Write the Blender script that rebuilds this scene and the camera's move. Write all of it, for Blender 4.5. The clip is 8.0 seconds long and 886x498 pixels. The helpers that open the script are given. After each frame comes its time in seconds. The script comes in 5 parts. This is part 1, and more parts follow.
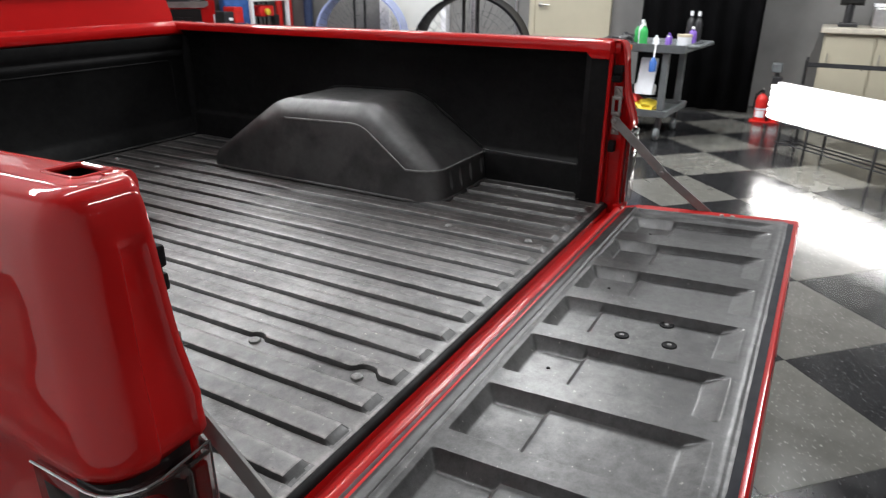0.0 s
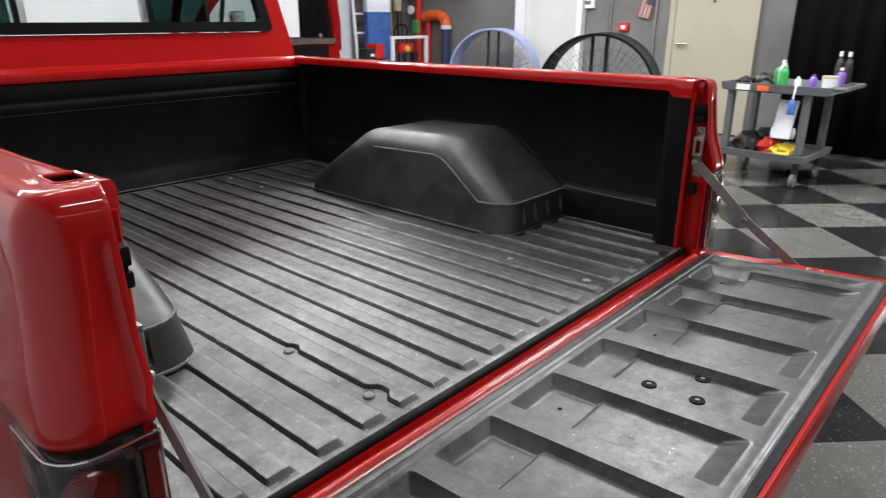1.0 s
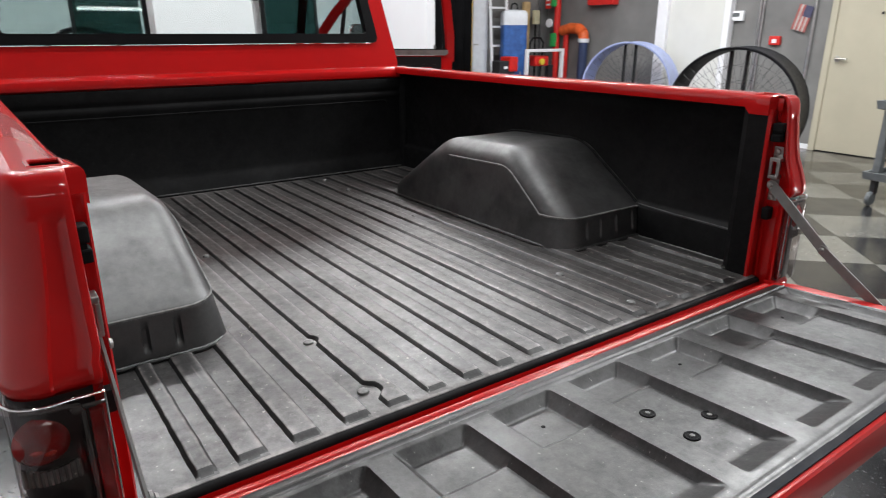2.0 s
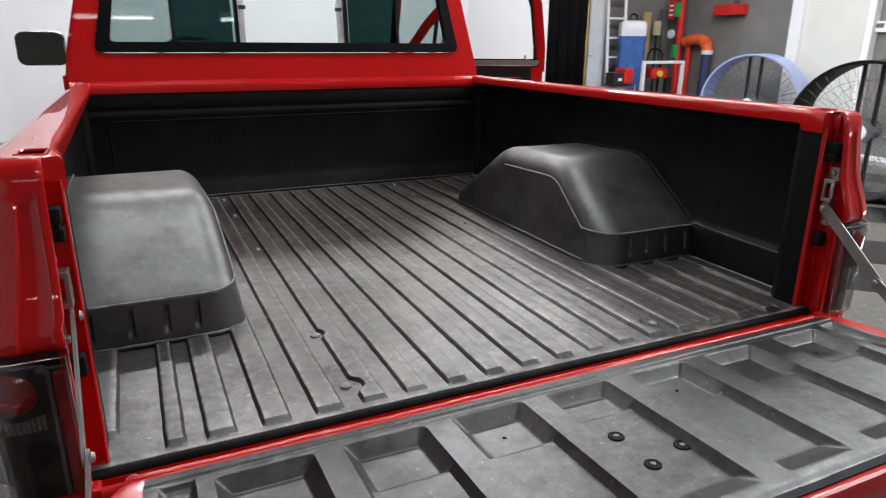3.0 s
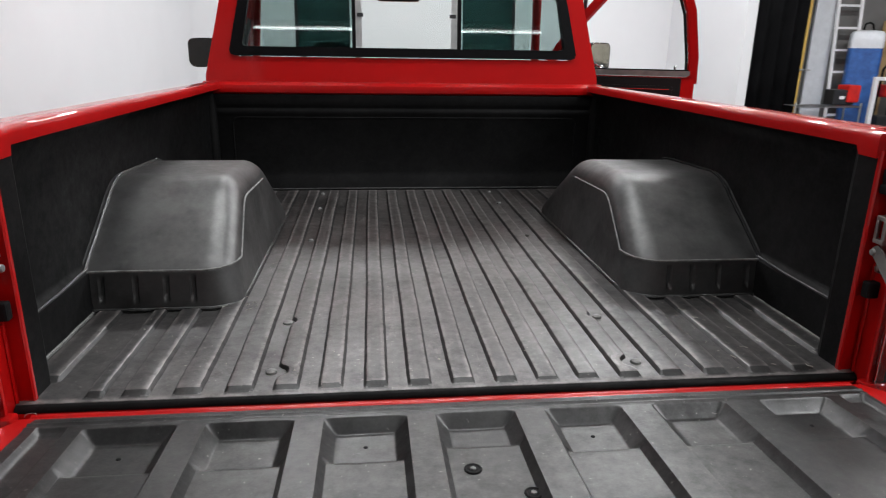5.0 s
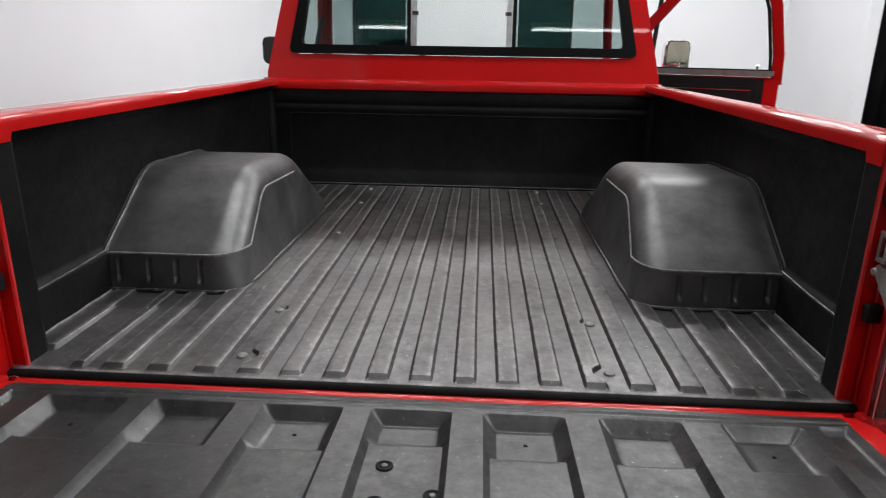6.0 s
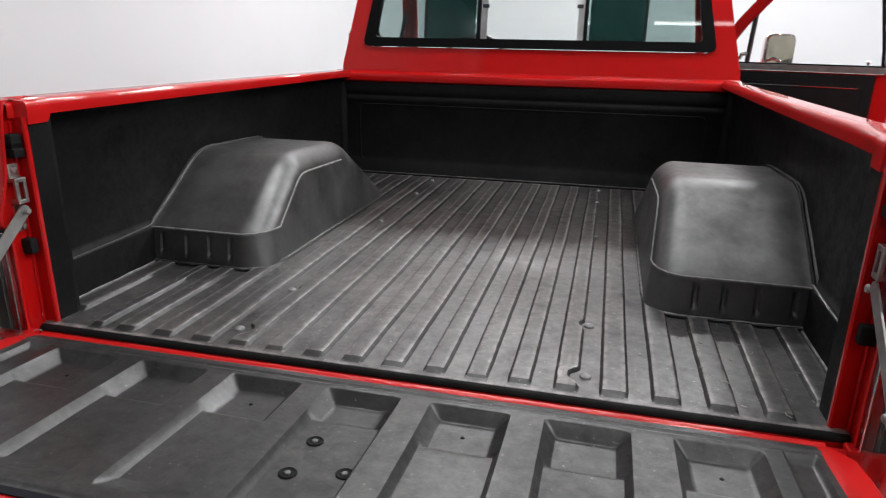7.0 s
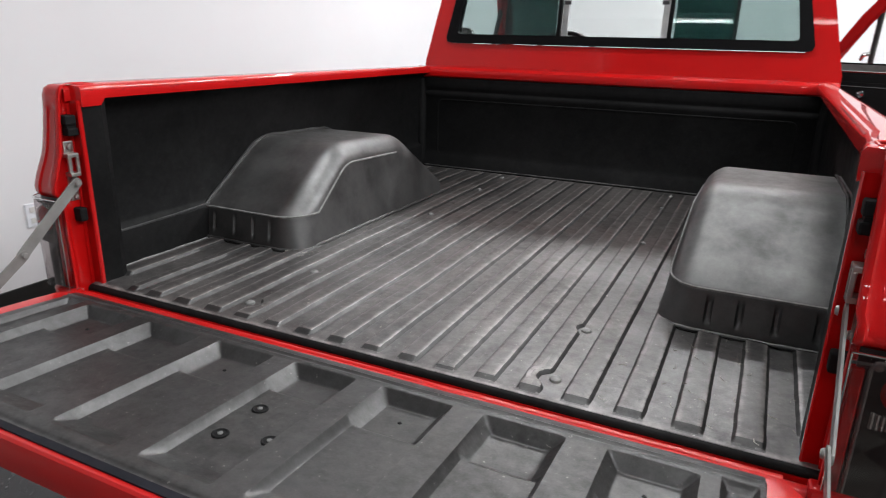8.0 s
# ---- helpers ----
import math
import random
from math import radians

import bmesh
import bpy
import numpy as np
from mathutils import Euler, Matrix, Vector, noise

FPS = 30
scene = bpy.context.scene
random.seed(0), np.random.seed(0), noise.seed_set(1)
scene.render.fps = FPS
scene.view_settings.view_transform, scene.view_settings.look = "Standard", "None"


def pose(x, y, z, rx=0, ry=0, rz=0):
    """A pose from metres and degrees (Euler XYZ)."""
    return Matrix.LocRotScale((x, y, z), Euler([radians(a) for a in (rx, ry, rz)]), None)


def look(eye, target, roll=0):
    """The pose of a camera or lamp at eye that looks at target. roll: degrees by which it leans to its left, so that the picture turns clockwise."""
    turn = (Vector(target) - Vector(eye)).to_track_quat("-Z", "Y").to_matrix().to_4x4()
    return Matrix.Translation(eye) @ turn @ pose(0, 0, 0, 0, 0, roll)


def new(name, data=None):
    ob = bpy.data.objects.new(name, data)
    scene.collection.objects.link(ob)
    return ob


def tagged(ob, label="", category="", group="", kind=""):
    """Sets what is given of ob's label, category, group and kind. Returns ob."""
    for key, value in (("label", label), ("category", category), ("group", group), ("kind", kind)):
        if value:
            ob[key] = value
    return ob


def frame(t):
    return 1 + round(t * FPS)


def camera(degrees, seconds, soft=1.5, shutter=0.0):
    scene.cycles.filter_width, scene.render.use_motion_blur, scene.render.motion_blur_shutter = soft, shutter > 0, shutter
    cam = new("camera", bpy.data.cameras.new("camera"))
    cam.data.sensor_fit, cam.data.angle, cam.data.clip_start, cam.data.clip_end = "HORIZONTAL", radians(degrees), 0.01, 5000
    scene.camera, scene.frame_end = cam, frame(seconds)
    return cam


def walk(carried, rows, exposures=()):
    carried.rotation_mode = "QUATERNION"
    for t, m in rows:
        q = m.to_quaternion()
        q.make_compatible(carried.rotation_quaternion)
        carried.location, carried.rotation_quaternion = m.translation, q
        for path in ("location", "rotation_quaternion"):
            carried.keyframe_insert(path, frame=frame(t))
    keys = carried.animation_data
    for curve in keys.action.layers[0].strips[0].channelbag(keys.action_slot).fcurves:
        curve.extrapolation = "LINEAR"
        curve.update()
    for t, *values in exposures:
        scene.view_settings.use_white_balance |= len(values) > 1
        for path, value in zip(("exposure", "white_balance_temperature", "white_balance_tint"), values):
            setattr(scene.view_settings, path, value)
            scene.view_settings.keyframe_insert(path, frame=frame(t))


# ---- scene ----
# World: x to the truck's right, y to its front, z up; the shop floor is z = 0.
cam = camera(68.0, 8.0, soft=1.1, shutter=0.4)
PATH = [
    (0, (-1.228, -0.484, 1.41), (0.384, 0.422, 0.648), 0.3),
    (0.5, (-1.184, -0.578, 1.409), (0.346, 0.511, 0.722), 0.3),
    (1, (-1.123, -0.667, 1.407), (0.288, 0.585, 0.741), 0.2),
    (1.5, (-1.035, -0.764, 1.404), (0.226, 0.647, 0.76), 0.2),
    (2, (-0.94, -0.855, 1.401), (0.17, 0.683, 0.769), 0.2),
    (3.5, (-0.601, -1.06, 1.398), (0.054, 0.733, 0.801), 0.6),
    (4, (-0.462, -1.103, 1.398), (0.042, 0.74, 0.806), 0.7),
    (4.5, (-0.322, -1.121, 1.387), (0.04, 0.758, 0.807), 0.8),
    (6, (0.111, -1.12, 1.377), (0.006, 0.789, 0.79), 0.9),
    (6.5, (0.254, -1.111, 1.378), (-0.011, 0.778, 0.778), 0.9),
    (7, (0.398, -1.09, 1.375), (-0.057, 0.761, 0.768), 1.0),
    (7.5, (0.544, -1.055, 1.371), (-0.086, 0.742, 0.758), 1.2),
    (8, (0.695, -1.005, 1.37), (-0.125, 0.711, 0.754), 1.3),
]
walk(cam, [(t, look(eye, target, roll)) for t, eye, target, roll in PATH], [(0, -0.13), (2, -0.11), (3.5, -0.24), (4.5, -0.33), (6, -0.29), (7, -0.12), (8, 0.02)])

# ---- light ----
world = bpy.data.worlds.new("shop_air")
scene.world = world
world.use_nodes = True
world.node_tree.nodes["Background"].inputs[0].default_value = (0.9, 0.95, 1.0, 1)
world.node_tree.nodes["Background"].inputs[1].default_value = 0.02

CEILING = 4.1
# overhead tube fixtures, running along x: centre x, centre y, watts
TUBES = [(-0.4, 4.4, 114), (2.5, 4.4, 150), (5.3, 4.6, 100), (-0.6, 7.2, 75), (2.5, 7.2, 90), (3.7, -0.9, 175), (0.0, 1.1, 62), (4.4, 1.7, 180), (-1.35, -8.7, 14), (2.3, -8.7, 14), (0.9, -3.5, 52), (5.6, -3.6, 75)]


def strip_lamp(x, y, z, wide, long, watts, aim=None):
    data = bpy.data.lights.new("tube_light", "AREA")
    data.shape, data.size, data.size_y, data.energy = "RECTANGLE", wide, long, watts
    data.color = (0.97, 0.985, 1.0)
    ob = new("tube_light", data)
    ob.matrix_world = pose(x, y, z) if aim is None else look((x, y, z), aim)
    return ob


for tx, ty, watts in TUBES:
    strip_lamp(tx, ty, CEILING - 0.14, 2.4, 0.22, watts)

# ---- materials ----


def nodes_of(name):
    m = bpy.data.materials.new(name)
    m.use_nodes = True
    t = m.node_tree
    return m, t.nodes, t.links, t.nodes["Principled BSDF"]


def tex_noise(n, l, scale, detail=4.0, rough=0.55, stretch=None, space="Object"):
    co = n.new("ShaderNodeTexCoord")
    out = co.outputs[space]
    if stretch:
        mp = n.new("ShaderNodeMapping")
        mp.inputs["Scale"].default_value = stretch
        l.new(out, mp.inputs["Vector"])
        out = mp.outputs[0]
    t = n.new("ShaderNodeTexNoise")
    t.inputs["Scale"].default_value = scale
    t.inputs["Detail"].default_value = detail
    t.inputs["Roughness"].default_value = rough
    l.new(out, t.inputs["Vector"])
    return t.outputs["Fac"]


def ramp(n, l, fac, stops):
    r = n.new("ShaderNodeValToRGB")
    while len(r.color_ramp.elements) < len(stops):
        r.color_ramp.elements.new(0.5)
    for e, (p, c) in zip(r.color_ramp.elements, stops):
        e.position = p
        e.color = (*c, 1) if isinstance(c, tuple) else (c, c, c, 1)
    l.new(fac, r.inputs[0])
    return r.outputs[0]


def blend(n, l, fac, a, b, mode="MIX"):
    m = n.new("ShaderNodeMix")
    m.data_type, m.blend_type = "RGBA", mode
    for value, socket in ((fac, m.inputs[0]), (a, m.inputs[6]), (b, m.inputs[7])):
        if isinstance(value, float):
            socket.default_value = value
        elif isinstance(value, tuple):
            socket.default_value = (*value, 1)
        else:
            l.new(value, socket)
    return m.outputs[2]


def bumped(n, l, p, fac, strength, distance):
    b = n.new("ShaderNodeBump")
    b.inputs["Strength"].default_value = strength
    b.inputs["Distance"].default_value = distance
    l.new(fac, b.inputs["Height"])
    l.new(b.outputs[0], p.inputs["Normal"])


def plain(name, colour, rough=0.5, metal=0.0, vary=0.15, scale=14.0, bump=0.0, coat=0.0, spec=0.5):
    """A surface with some unevenness of colour and gloss."""
    m, n, l, p = nodes_of(name)
    f = tex_noise(n, l, scale)
    lo = tuple(c * (1 - vary) for c in colour)
    hi = tuple(min(1.0, c * (1 + vary)) for c in colour)
    l.new(ramp(n, l, f, [(0.3, lo), (0.7, hi)]), p.inputs["Base Color"])
    l.new(ramp(n, l, tex_noise(n, l, scale * 2.3), [(0.3, max(0.02, rough - 0.06)), (0.7, min(1.0, rough + 0.08))]), p.inputs["Roughness"])
    p.inputs["Metallic"].default_value = metal
    p.inputs["Coat Weight"].default_value = coat
    p.inputs["Coat Roughness"].default_value = 0.04
    p.inputs["Specular IOR Level"].default_value = spec
    if bump:
        bumped(n, l, p, tex_noise(n, l, scale * 6), bump, 0.002)
    return m


def bed_coat(name, dark, dusty, dust_from, rough, grain, spec=0.45, wear=0.0, specks=0.5, along=0.22, blot=0.75, mottle=0.33, side_shade=False):
    """Black bed coating: fine texture, greyish scuffs and dust in patches, pale specks."""
    m, n, l, p = nodes_of(name)
    big = tex_noise(n, l, 2.6, 5.0, 0.6)
    streak = tex_noise(n, l, 5.0, 6.0, 0.65, (1.0, along, 1.0))
    mixed = blend(n, l, 0.5, big, streak)
    if side_shade:
        # strips behind the wheelhouses get their shade painted in: the coat darkens outwards
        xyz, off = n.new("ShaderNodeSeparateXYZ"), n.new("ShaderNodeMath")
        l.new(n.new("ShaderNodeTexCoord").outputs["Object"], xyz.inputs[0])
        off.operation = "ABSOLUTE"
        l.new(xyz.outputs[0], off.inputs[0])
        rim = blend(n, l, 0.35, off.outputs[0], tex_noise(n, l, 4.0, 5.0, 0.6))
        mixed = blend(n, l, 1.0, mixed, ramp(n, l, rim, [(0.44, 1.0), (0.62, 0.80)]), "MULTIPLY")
    base = ramp(n, l, mixed, [(dust_from, dark), (dust_from + 0.28, dusty)])
    fine = tex_noise(n, l, 60.0, 4.0, 0.7)
    base = blend(n, l, 0.26 if mottle > 0.3 else 0.15, base, ramp(n, l, fine, [(0.3, 0.32), (0.75, 0.78)]), "OVERLAY")
    scuff = tex_noise(n, l, 30.0, 9.0, 0.78)
    base = blend(n, l, mottle, base, ramp(n, l, scuff, [(0.36, 0.22), (0.64, 0.80)]), "OVERLAY")
    if wear:
        geo = n.new("ShaderNodeNewGeometry")
        rub = ramp(n, l, geo.outputs["Pointiness"], [(0.505, 0.0), (0.535, wear)])
        rub = blend(n, l, 1.0, rub, ramp(n, l, tex_noise(n, l, 30.0), [(0.35, 0.25), (0.65, 1.0)]), "MULTIPLY")
        base = blend(n, l, rub, base, tuple(min(0.5, c * (2.6 if side_shade else 1.7)) for c in dusty))
    blotch = tex_noise(n, l, 7.0, 6.0, 0.60)
    base = blend(n, l, ramp(n, l, blotch, [(0.32, blot), (0.54, 0.0)] if mottle < 0.05 else [(0.28, blot), (0.42, 0.0)]), base, tuple(c * 0.7 for c in dark))
    scratch = tex_noise(n, l, 38.0, 3.0, 0.6, (1.0, 0.08, 1.0))
    base = blend(n, l, ramp(n, l, scratch, [(0.65, 0.0), (0.72, specks * 0.6)]), base, tuple(min(0.5, c * 2.0) for c in dusty))
    speck = tex_noise(n, l, 120.0, 2.0, 0.5)
    base = blend(n, l, ramp(n, l, speck, [(0.715, 0.0), (0.775, specks)]), base, (0.30, 0.29, 0.26))
    if specks > 0.5:
        # short pale rubs and small dark pits
        rubs = tex_noise(n, l, 17.0, 6.0, 0.72, (1.0, 0.55, 1.0))
        base = blend(n, l, ramp(n, l, rubs, [(0.615, 0.0), (0.68, 0.55)]), base, tuple(min(0.5, c * 1.9) for c in dusty))
        pits = tex_noise(n, l, 75.0, 3.0, 0.6)
        base = blend(n, l, ramp(n, l, pits, [(0.27, 0.8), (0.34, 0.0)]), base, tuple(c * 0.6 for c in dark))
    l.new(base, p.inputs["Base Color"])
    l.new(ramp(n, l, blend(n, l, 0.5, big, scuff), [(0.36, rough + 0.13), (0.64, rough - 0.07)]), p.inputs["Roughness"])
    patch = blend(n, l, 0.5, tex_noise(n, l, 4.3, 6.0, 0.66, (1.0, 0.6, 1.0)), scuff)
    calm = mottle < 0.05
    shine = ramp(n, l, patch, [(0.38, spec * (0.85 if calm else 0.55)), (0.62, spec * (1.05 if calm else 1.15))])
    dull = ramp(n, l, blotch, [(0.32, 1 - 0.75 * blot), (0.54, 1.0)] if mottle < 0.05 else [(0.30, 1 - 0.75 * blot), (0.42, 1.0)])
    l.new(blend(n, l, 1.0, shine, dull, "MULTIPLY"), p.inputs["Specular IOR Level"])
    swell = tex_noise(n, l, 15.0, 3.0, 0.55)
    both = blend(n, l, 0.22, swell, tex_noise(n, l, 190.0, 3.0, 0.6))
    bumped(n, l, p, both, grain, 0.0045)
    return m


def car_paint(name, colour, gloss=(0.012, 0.035)):
    m, n, l, p = nodes_of(name)
    f = tex_noise(n, l, 3.0, 3.0)
    l.new(ramp(n, l, f, [(0.3, tuple(c * 0.92 for c in colour)), (0.7, tuple(c * 1.06 for c in colour))]), p.inputs["Base Color"])
    p.inputs["Roughness"].default_value = 0.45
    p.inputs["Specular IOR Level"].default_value = 0.12
    p.inputs["Coat Weight"].default_value = 0.88
    l.new(ramp(n, l, tex_noise(n, l, 7.0), [(0.3, gloss[0]), (0.8, gloss[1])]), p.inputs["Coat Roughness"])
    ripple = blend(n, l, 0.06, tex_noise(n, l, 2.2, 1.0, 0.4), tex_noise(n, l, 55.0, 2.0))
    bumped(n, l, p, ripple, 0.18, 0.006)
    return m


def clear_glass(name, tint, rough=0.0):
    """Thin pane: a tinted see-through layer under a mirror layer."""
    m = bpy.data.materials.new(name)
    m.use_nodes = True
    n, l = m.node_tree.nodes, m.node_tree.links
    n.clear()
    out, mix, tr, gl, lw, power, lift = (n.new("ShaderNode" + k) for k in ("OutputMaterial", "MixShader", "BsdfTransparent", "BsdfGlossy", "LayerWeight", "Math", "Math"))
    tr.inputs[0].default_value = (*tint, 1)
    gl.inputs["Roughness"].default_value = rough
    lw.inputs["Blend"].default_value = 0.5
    power.operation, lift.operation = "POWER", "MULTIPLY_ADD"
    power.inputs[1].default_value = 4.5
    lift.inputs[1].default_value, lift.inputs[2].default_value = 0.9, 0.05
    l.new(lw.outputs["Facing"], power.inputs[0])
    l.new(power.outputs[0], lift.inputs[0])
    l.new(lift.outputs[0], mix.inputs[0])
    l.new(tr.outputs[0], mix.inputs[1])
    l.new(gl.outputs[0], mix.inputs[2])
    l.new(mix.outputs[0], out.inputs[0])
    return m


def glowing(name, colour, strength):
    m, n, l, p = nodes_of(name)
    p.inputs["Base Color"].default_value = (*colour, 1)
    p.inputs["Emission Color"].default_value = (*colour, 1)
    p.inputs["Emission Strength"].default_value = strength
    return m


def tile_mat(name, colour, fleck):
    m, n, l, p = nodes_of(name)
    info = n.new("ShaderNodeObjectInfo")
    base = ramp(n, l, tex_noise(n, l, 9.0, 6.0, 0.7), [(0.3, tuple(c * 0.85 for c in colour)), (0.7, tuple(c * 1.12 for c in colour))])
    base = blend(n, l, ramp(n, l, tex_noise(n, l, 70.0, 3.0), [(0.62, 0.0), (0.7, 0.6)]), base, fleck)
    tone = n.new("ShaderNodeMapRange")
    tone.inputs["To Min"].default_value, tone.inputs["To Max"].default_value = 0.88, 1.08
    l.new(info.outputs["Random"], tone.inputs["Value"])
    base = blend(n, l, 1.0, base, tone.outputs[0], "MULTIPLY")
    l.new(base, p.inputs["Base Color"])
    l.new(ramp(n, l, tex_noise(n, l, 4.0, 5.0), [(0.3, 0.10), (0.75, 0.30)]), p.inputs["Roughness"])
    bumped(n, l, p, tex_noise(n, l, 25.0), 0.03, 0.002)
    return m


RED_SCUFFED = car_paint("scuffed_red_paint", (0.46, 0.0042, 0.0042), (0.10, 0.30))
RED = car_paint("red_paint", (0.46, 0.0038, 0.0040))
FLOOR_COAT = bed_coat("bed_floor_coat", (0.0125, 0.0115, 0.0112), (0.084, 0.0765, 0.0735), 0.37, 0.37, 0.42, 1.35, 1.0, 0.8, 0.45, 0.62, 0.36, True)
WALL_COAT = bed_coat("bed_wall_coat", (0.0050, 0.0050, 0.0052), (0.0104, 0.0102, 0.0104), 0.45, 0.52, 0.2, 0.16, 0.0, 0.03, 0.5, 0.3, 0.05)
FLANK_COAT = bed_coat("dark_rib_flank_coat", (0.010, 0.010, 0.0102), (0.034, 0.033, 0.032), 0.40, 0.38, 0.3, 0.65, 0.0, 0.2, 0.3, 0.2, 0.2)
ARCH_COAT = bed_coat("wheelhouse_coat", (0.0070, 0.0068, 0.0067), (0.044, 0.0420, 0.0412), 0.40, 0.43, 0.10, 1.5, 0.0, 0.0, 1.6, 0.52, 0.03)
ARCH_DUSTY = bed_coat("dusty_wheelhouse_coat", (0.0070, 0.0068, 0.0067), (0.048, 0.0462, 0.0454), 0.40, 0.43, 0.10, 1.5, 0.0, 0.0, 1.6, 0.52, 0.03)
WORN_EDGE = plain("worn_coating_edge", (0.17, 0.17, 0.165), 0.6, vary=0.4, scale=40.0)
LINER = bed_coat("tailgate_liner_plastic", (0.0062, 0.0060, 0.0058), (0.0160, 0.0152, 0.0147), 0.37, 0.39, 0.28, 1.05, 1.0, 0.51, 0.7, 0.45, 0.42)
RUBBER = plain("black_rubber", (0.006, 0.006, 0.0065), 0.62, vary=0.3, bump=0.1, spec=0.15)
TRIM = plain("black_trim_plastic", (0.022, 0.022, 0.024), 0.38, vary=0.2, bump=0.1)
CHROME = plain("chrome", (0.80, 0.80, 0.80), 0.10, 1.0, 0.05)
STEEL = plain("zinc_plated_steel", (0.42, 0.41, 0.39), 0.38, 1.0, 0.25, 20.0, 0.1)
ARM_STEEL = plain("grey_painted_steel", (0.27, 0.265, 0.255), 0.38, 0.45, 0.2, 18.0, 0.1)
GREY_MIRROR = plain("grey_mirror_glass", (0.52, 0.53, 0.54), 0.05, 1.0, 0.1)
# left mirror: its dark reflection is put into the glass colour
DARK_MIRROR = plain("dark_mirror_glass", (0.05, 0.048, 0.046), 0.06, 1.0, 0.1)
BOLT_MAT = plain("worn_bolt_steel", (0.20, 0.20, 0.195), 0.5, 0.3, 0.4, 60.0)
NAVY = plain("dark_edge_seal", (0.006, 0.0065, 0.011), 0.6, vary=0.2, spec=0.2)
GASKET = plain("black_window_gasket", (0.0025, 0.0025, 0.003), 0.5, vary=0.2, spec=0.12)
DOOR_BLACK = plain("black_door_trim", (0.006, 0.006, 0.0065), 0.5, vary=0.25, bump=0.15, spec=0.25)
LAMP_DARK = plain("smoked_lamp_body", (0.010, 0.006, 0.006), 0.35, 0.0, 0.3, 30.0, 0.2, 0.1)
GLASS = clear_glass("tinted_window_glass", (0.62, 0.70, 0.69))
GLASS_DARK = clear_glass("dark_sliding_glass", (0.20, 0.31, 0.30))
GLASS_CLEAR = clear_glass("clear_glass", (0.93, 0.96, 0.95))
LENS_RED = plain("red_lamp_lens", (0.26, 0.005, 0.004), 0.12, 0.0, 0.3, 40.0, 0.1, 0.7)
LENS_COVER = clear_glass("smoked_lamp_cover", (0.72, 0.68, 0.68))
LENS_GREY = plain("smoky_clear_plastic", (0.10, 0.095, 0.092), 0.16, 0.2, 0.3, 30.0, 0.1, 1.0)
LENS_BRIGHT = plain("painted_red_glint", (0.75, 0.03, 0.012), 0.15, 0.3, 0.2, 40.0, 0.1, 1.0)
LENS_CLEAR = plain("clear_lamp_lens", (0.20, 0.19, 0.18), 0.2, 0.5, 0.3, 30.0, 0.2, 1.0)
WHITE_WALL = plain("white_wall_paint", (0.69, 0.69, 0.705), 0.6, vary=0.02, scale=1.2, bump=0.05)
CONCRETE = plain("grey_concrete", (0.178, 0.176, 0.171), 0.7, vary=0.22, scale=1.6, bump=0.25)
CEIL_MAT = plain("ceiling_paint", (0.24, 0.24, 0.245), 0.8, vary=0.08, scale=1.5)
BLACK_CLOTH = plain("black_curtain_cloth", (0.005, 0.005, 0.0055), 0.95, vary=0.3, scale=4.0, spec=0.05)
BASE_BLACK = plain("black_baseboard", (0.010, 0.010, 0.010), 0.4, vary=0.3)
CREAM = plain("cream_door_paint", (0.435, 0.40, 0.305), 0.45, vary=0.06, scale=2.0)
WHITE_TRIM = plain("white_trim_paint", (0.82, 0.82, 0.84), 0.4, vary=0.03)
GREY_PLASTIC = plain("grey_cart_plastic", (0.11, 0.12, 0.125), 0.5, vary=0.15, bump=0.2)
TILE_LIGHT = tile_mat("light_grey_vinyl_tile", (0.112, 0.110, 0.099), (0.42, 0.41, 0.38))
TILE_DARK = tile_mat("black_vinyl_tile", (0.016, 0.016, 0.017), (0.16, 0.16, 0.16))
GROUT = plain("tile_joint", (0.05, 0.05, 0.05), 0.6)
BLUE = plain("blue_vinyl", (0.03, 0.11, 0.36), 0.45, vary=0.25)
WHITE_VINYL = plain("white_vinyl", (0.72, 0.74, 0.78), 0.4, vary=0.06)
FAN_BLUE = plain("pale_blue_drum_paint", (0.36, 0.42, 0.68), 0.35, vary=0.12)
FAN_BLACK = plain("black_drum_paint", (0.007, 0.007, 0.009), 0.5, vary=0.2, spec=0.25)
WIRE = plain("dark_guard_wire", (0.07, 0.07, 0.072), 0.5, 0.4)
ORANGE = plain("orange_plastic", (0.75, 0.13, 0.03), 0.45)
BRIGHT_RED = plain("bright_red_paint", (0.60, 0.02, 0.015), 0.4)
GREEN = plain("green_plastic", (0.03, 0.34, 0.08), 0.45)
YELLOW = plain("yellow_plastic", (0.72, 0.55, 0.05), 0.5)
YELLOW_POLE = plain("yellow_fibreglass", (0.72, 0.46, 0.10), 0.45)
WOOD = plain("raw_timber", (0.46, 0.32, 0.15), 0.65, vary=0.25, scale=9.0)
ALUMINIUM = plain("brushed_aluminium", (0.62, 0.62, 0.62), 0.35, 1.0, 0.15)
PURPLE = plain("purple_plastic", (0.20, 0.10, 0.45), 0.4)
TYRE = plain("tyre_rubber", (0.02, 0.02, 0.02), 0.7, bump=0.2)
FLAG_RED = plain("faded_red_cloth", (0.36, 0.10, 0.09), 0.85)
FLAG_BLUE = plain("dark_blue_cloth", (0.06, 0.06, 0.11), 0.85)
FLAG_PALE = plain("greyed_white_cloth", (0.42, 0.38, 0.35), 0.85)
TUBE_GLOW = glowing("lit_tube", (1.0, 0.98, 0.95), 6.0)
BANK_GLOW = glowing("lit_bank_tube", (1.0, 0.99, 0.97), 9.0)
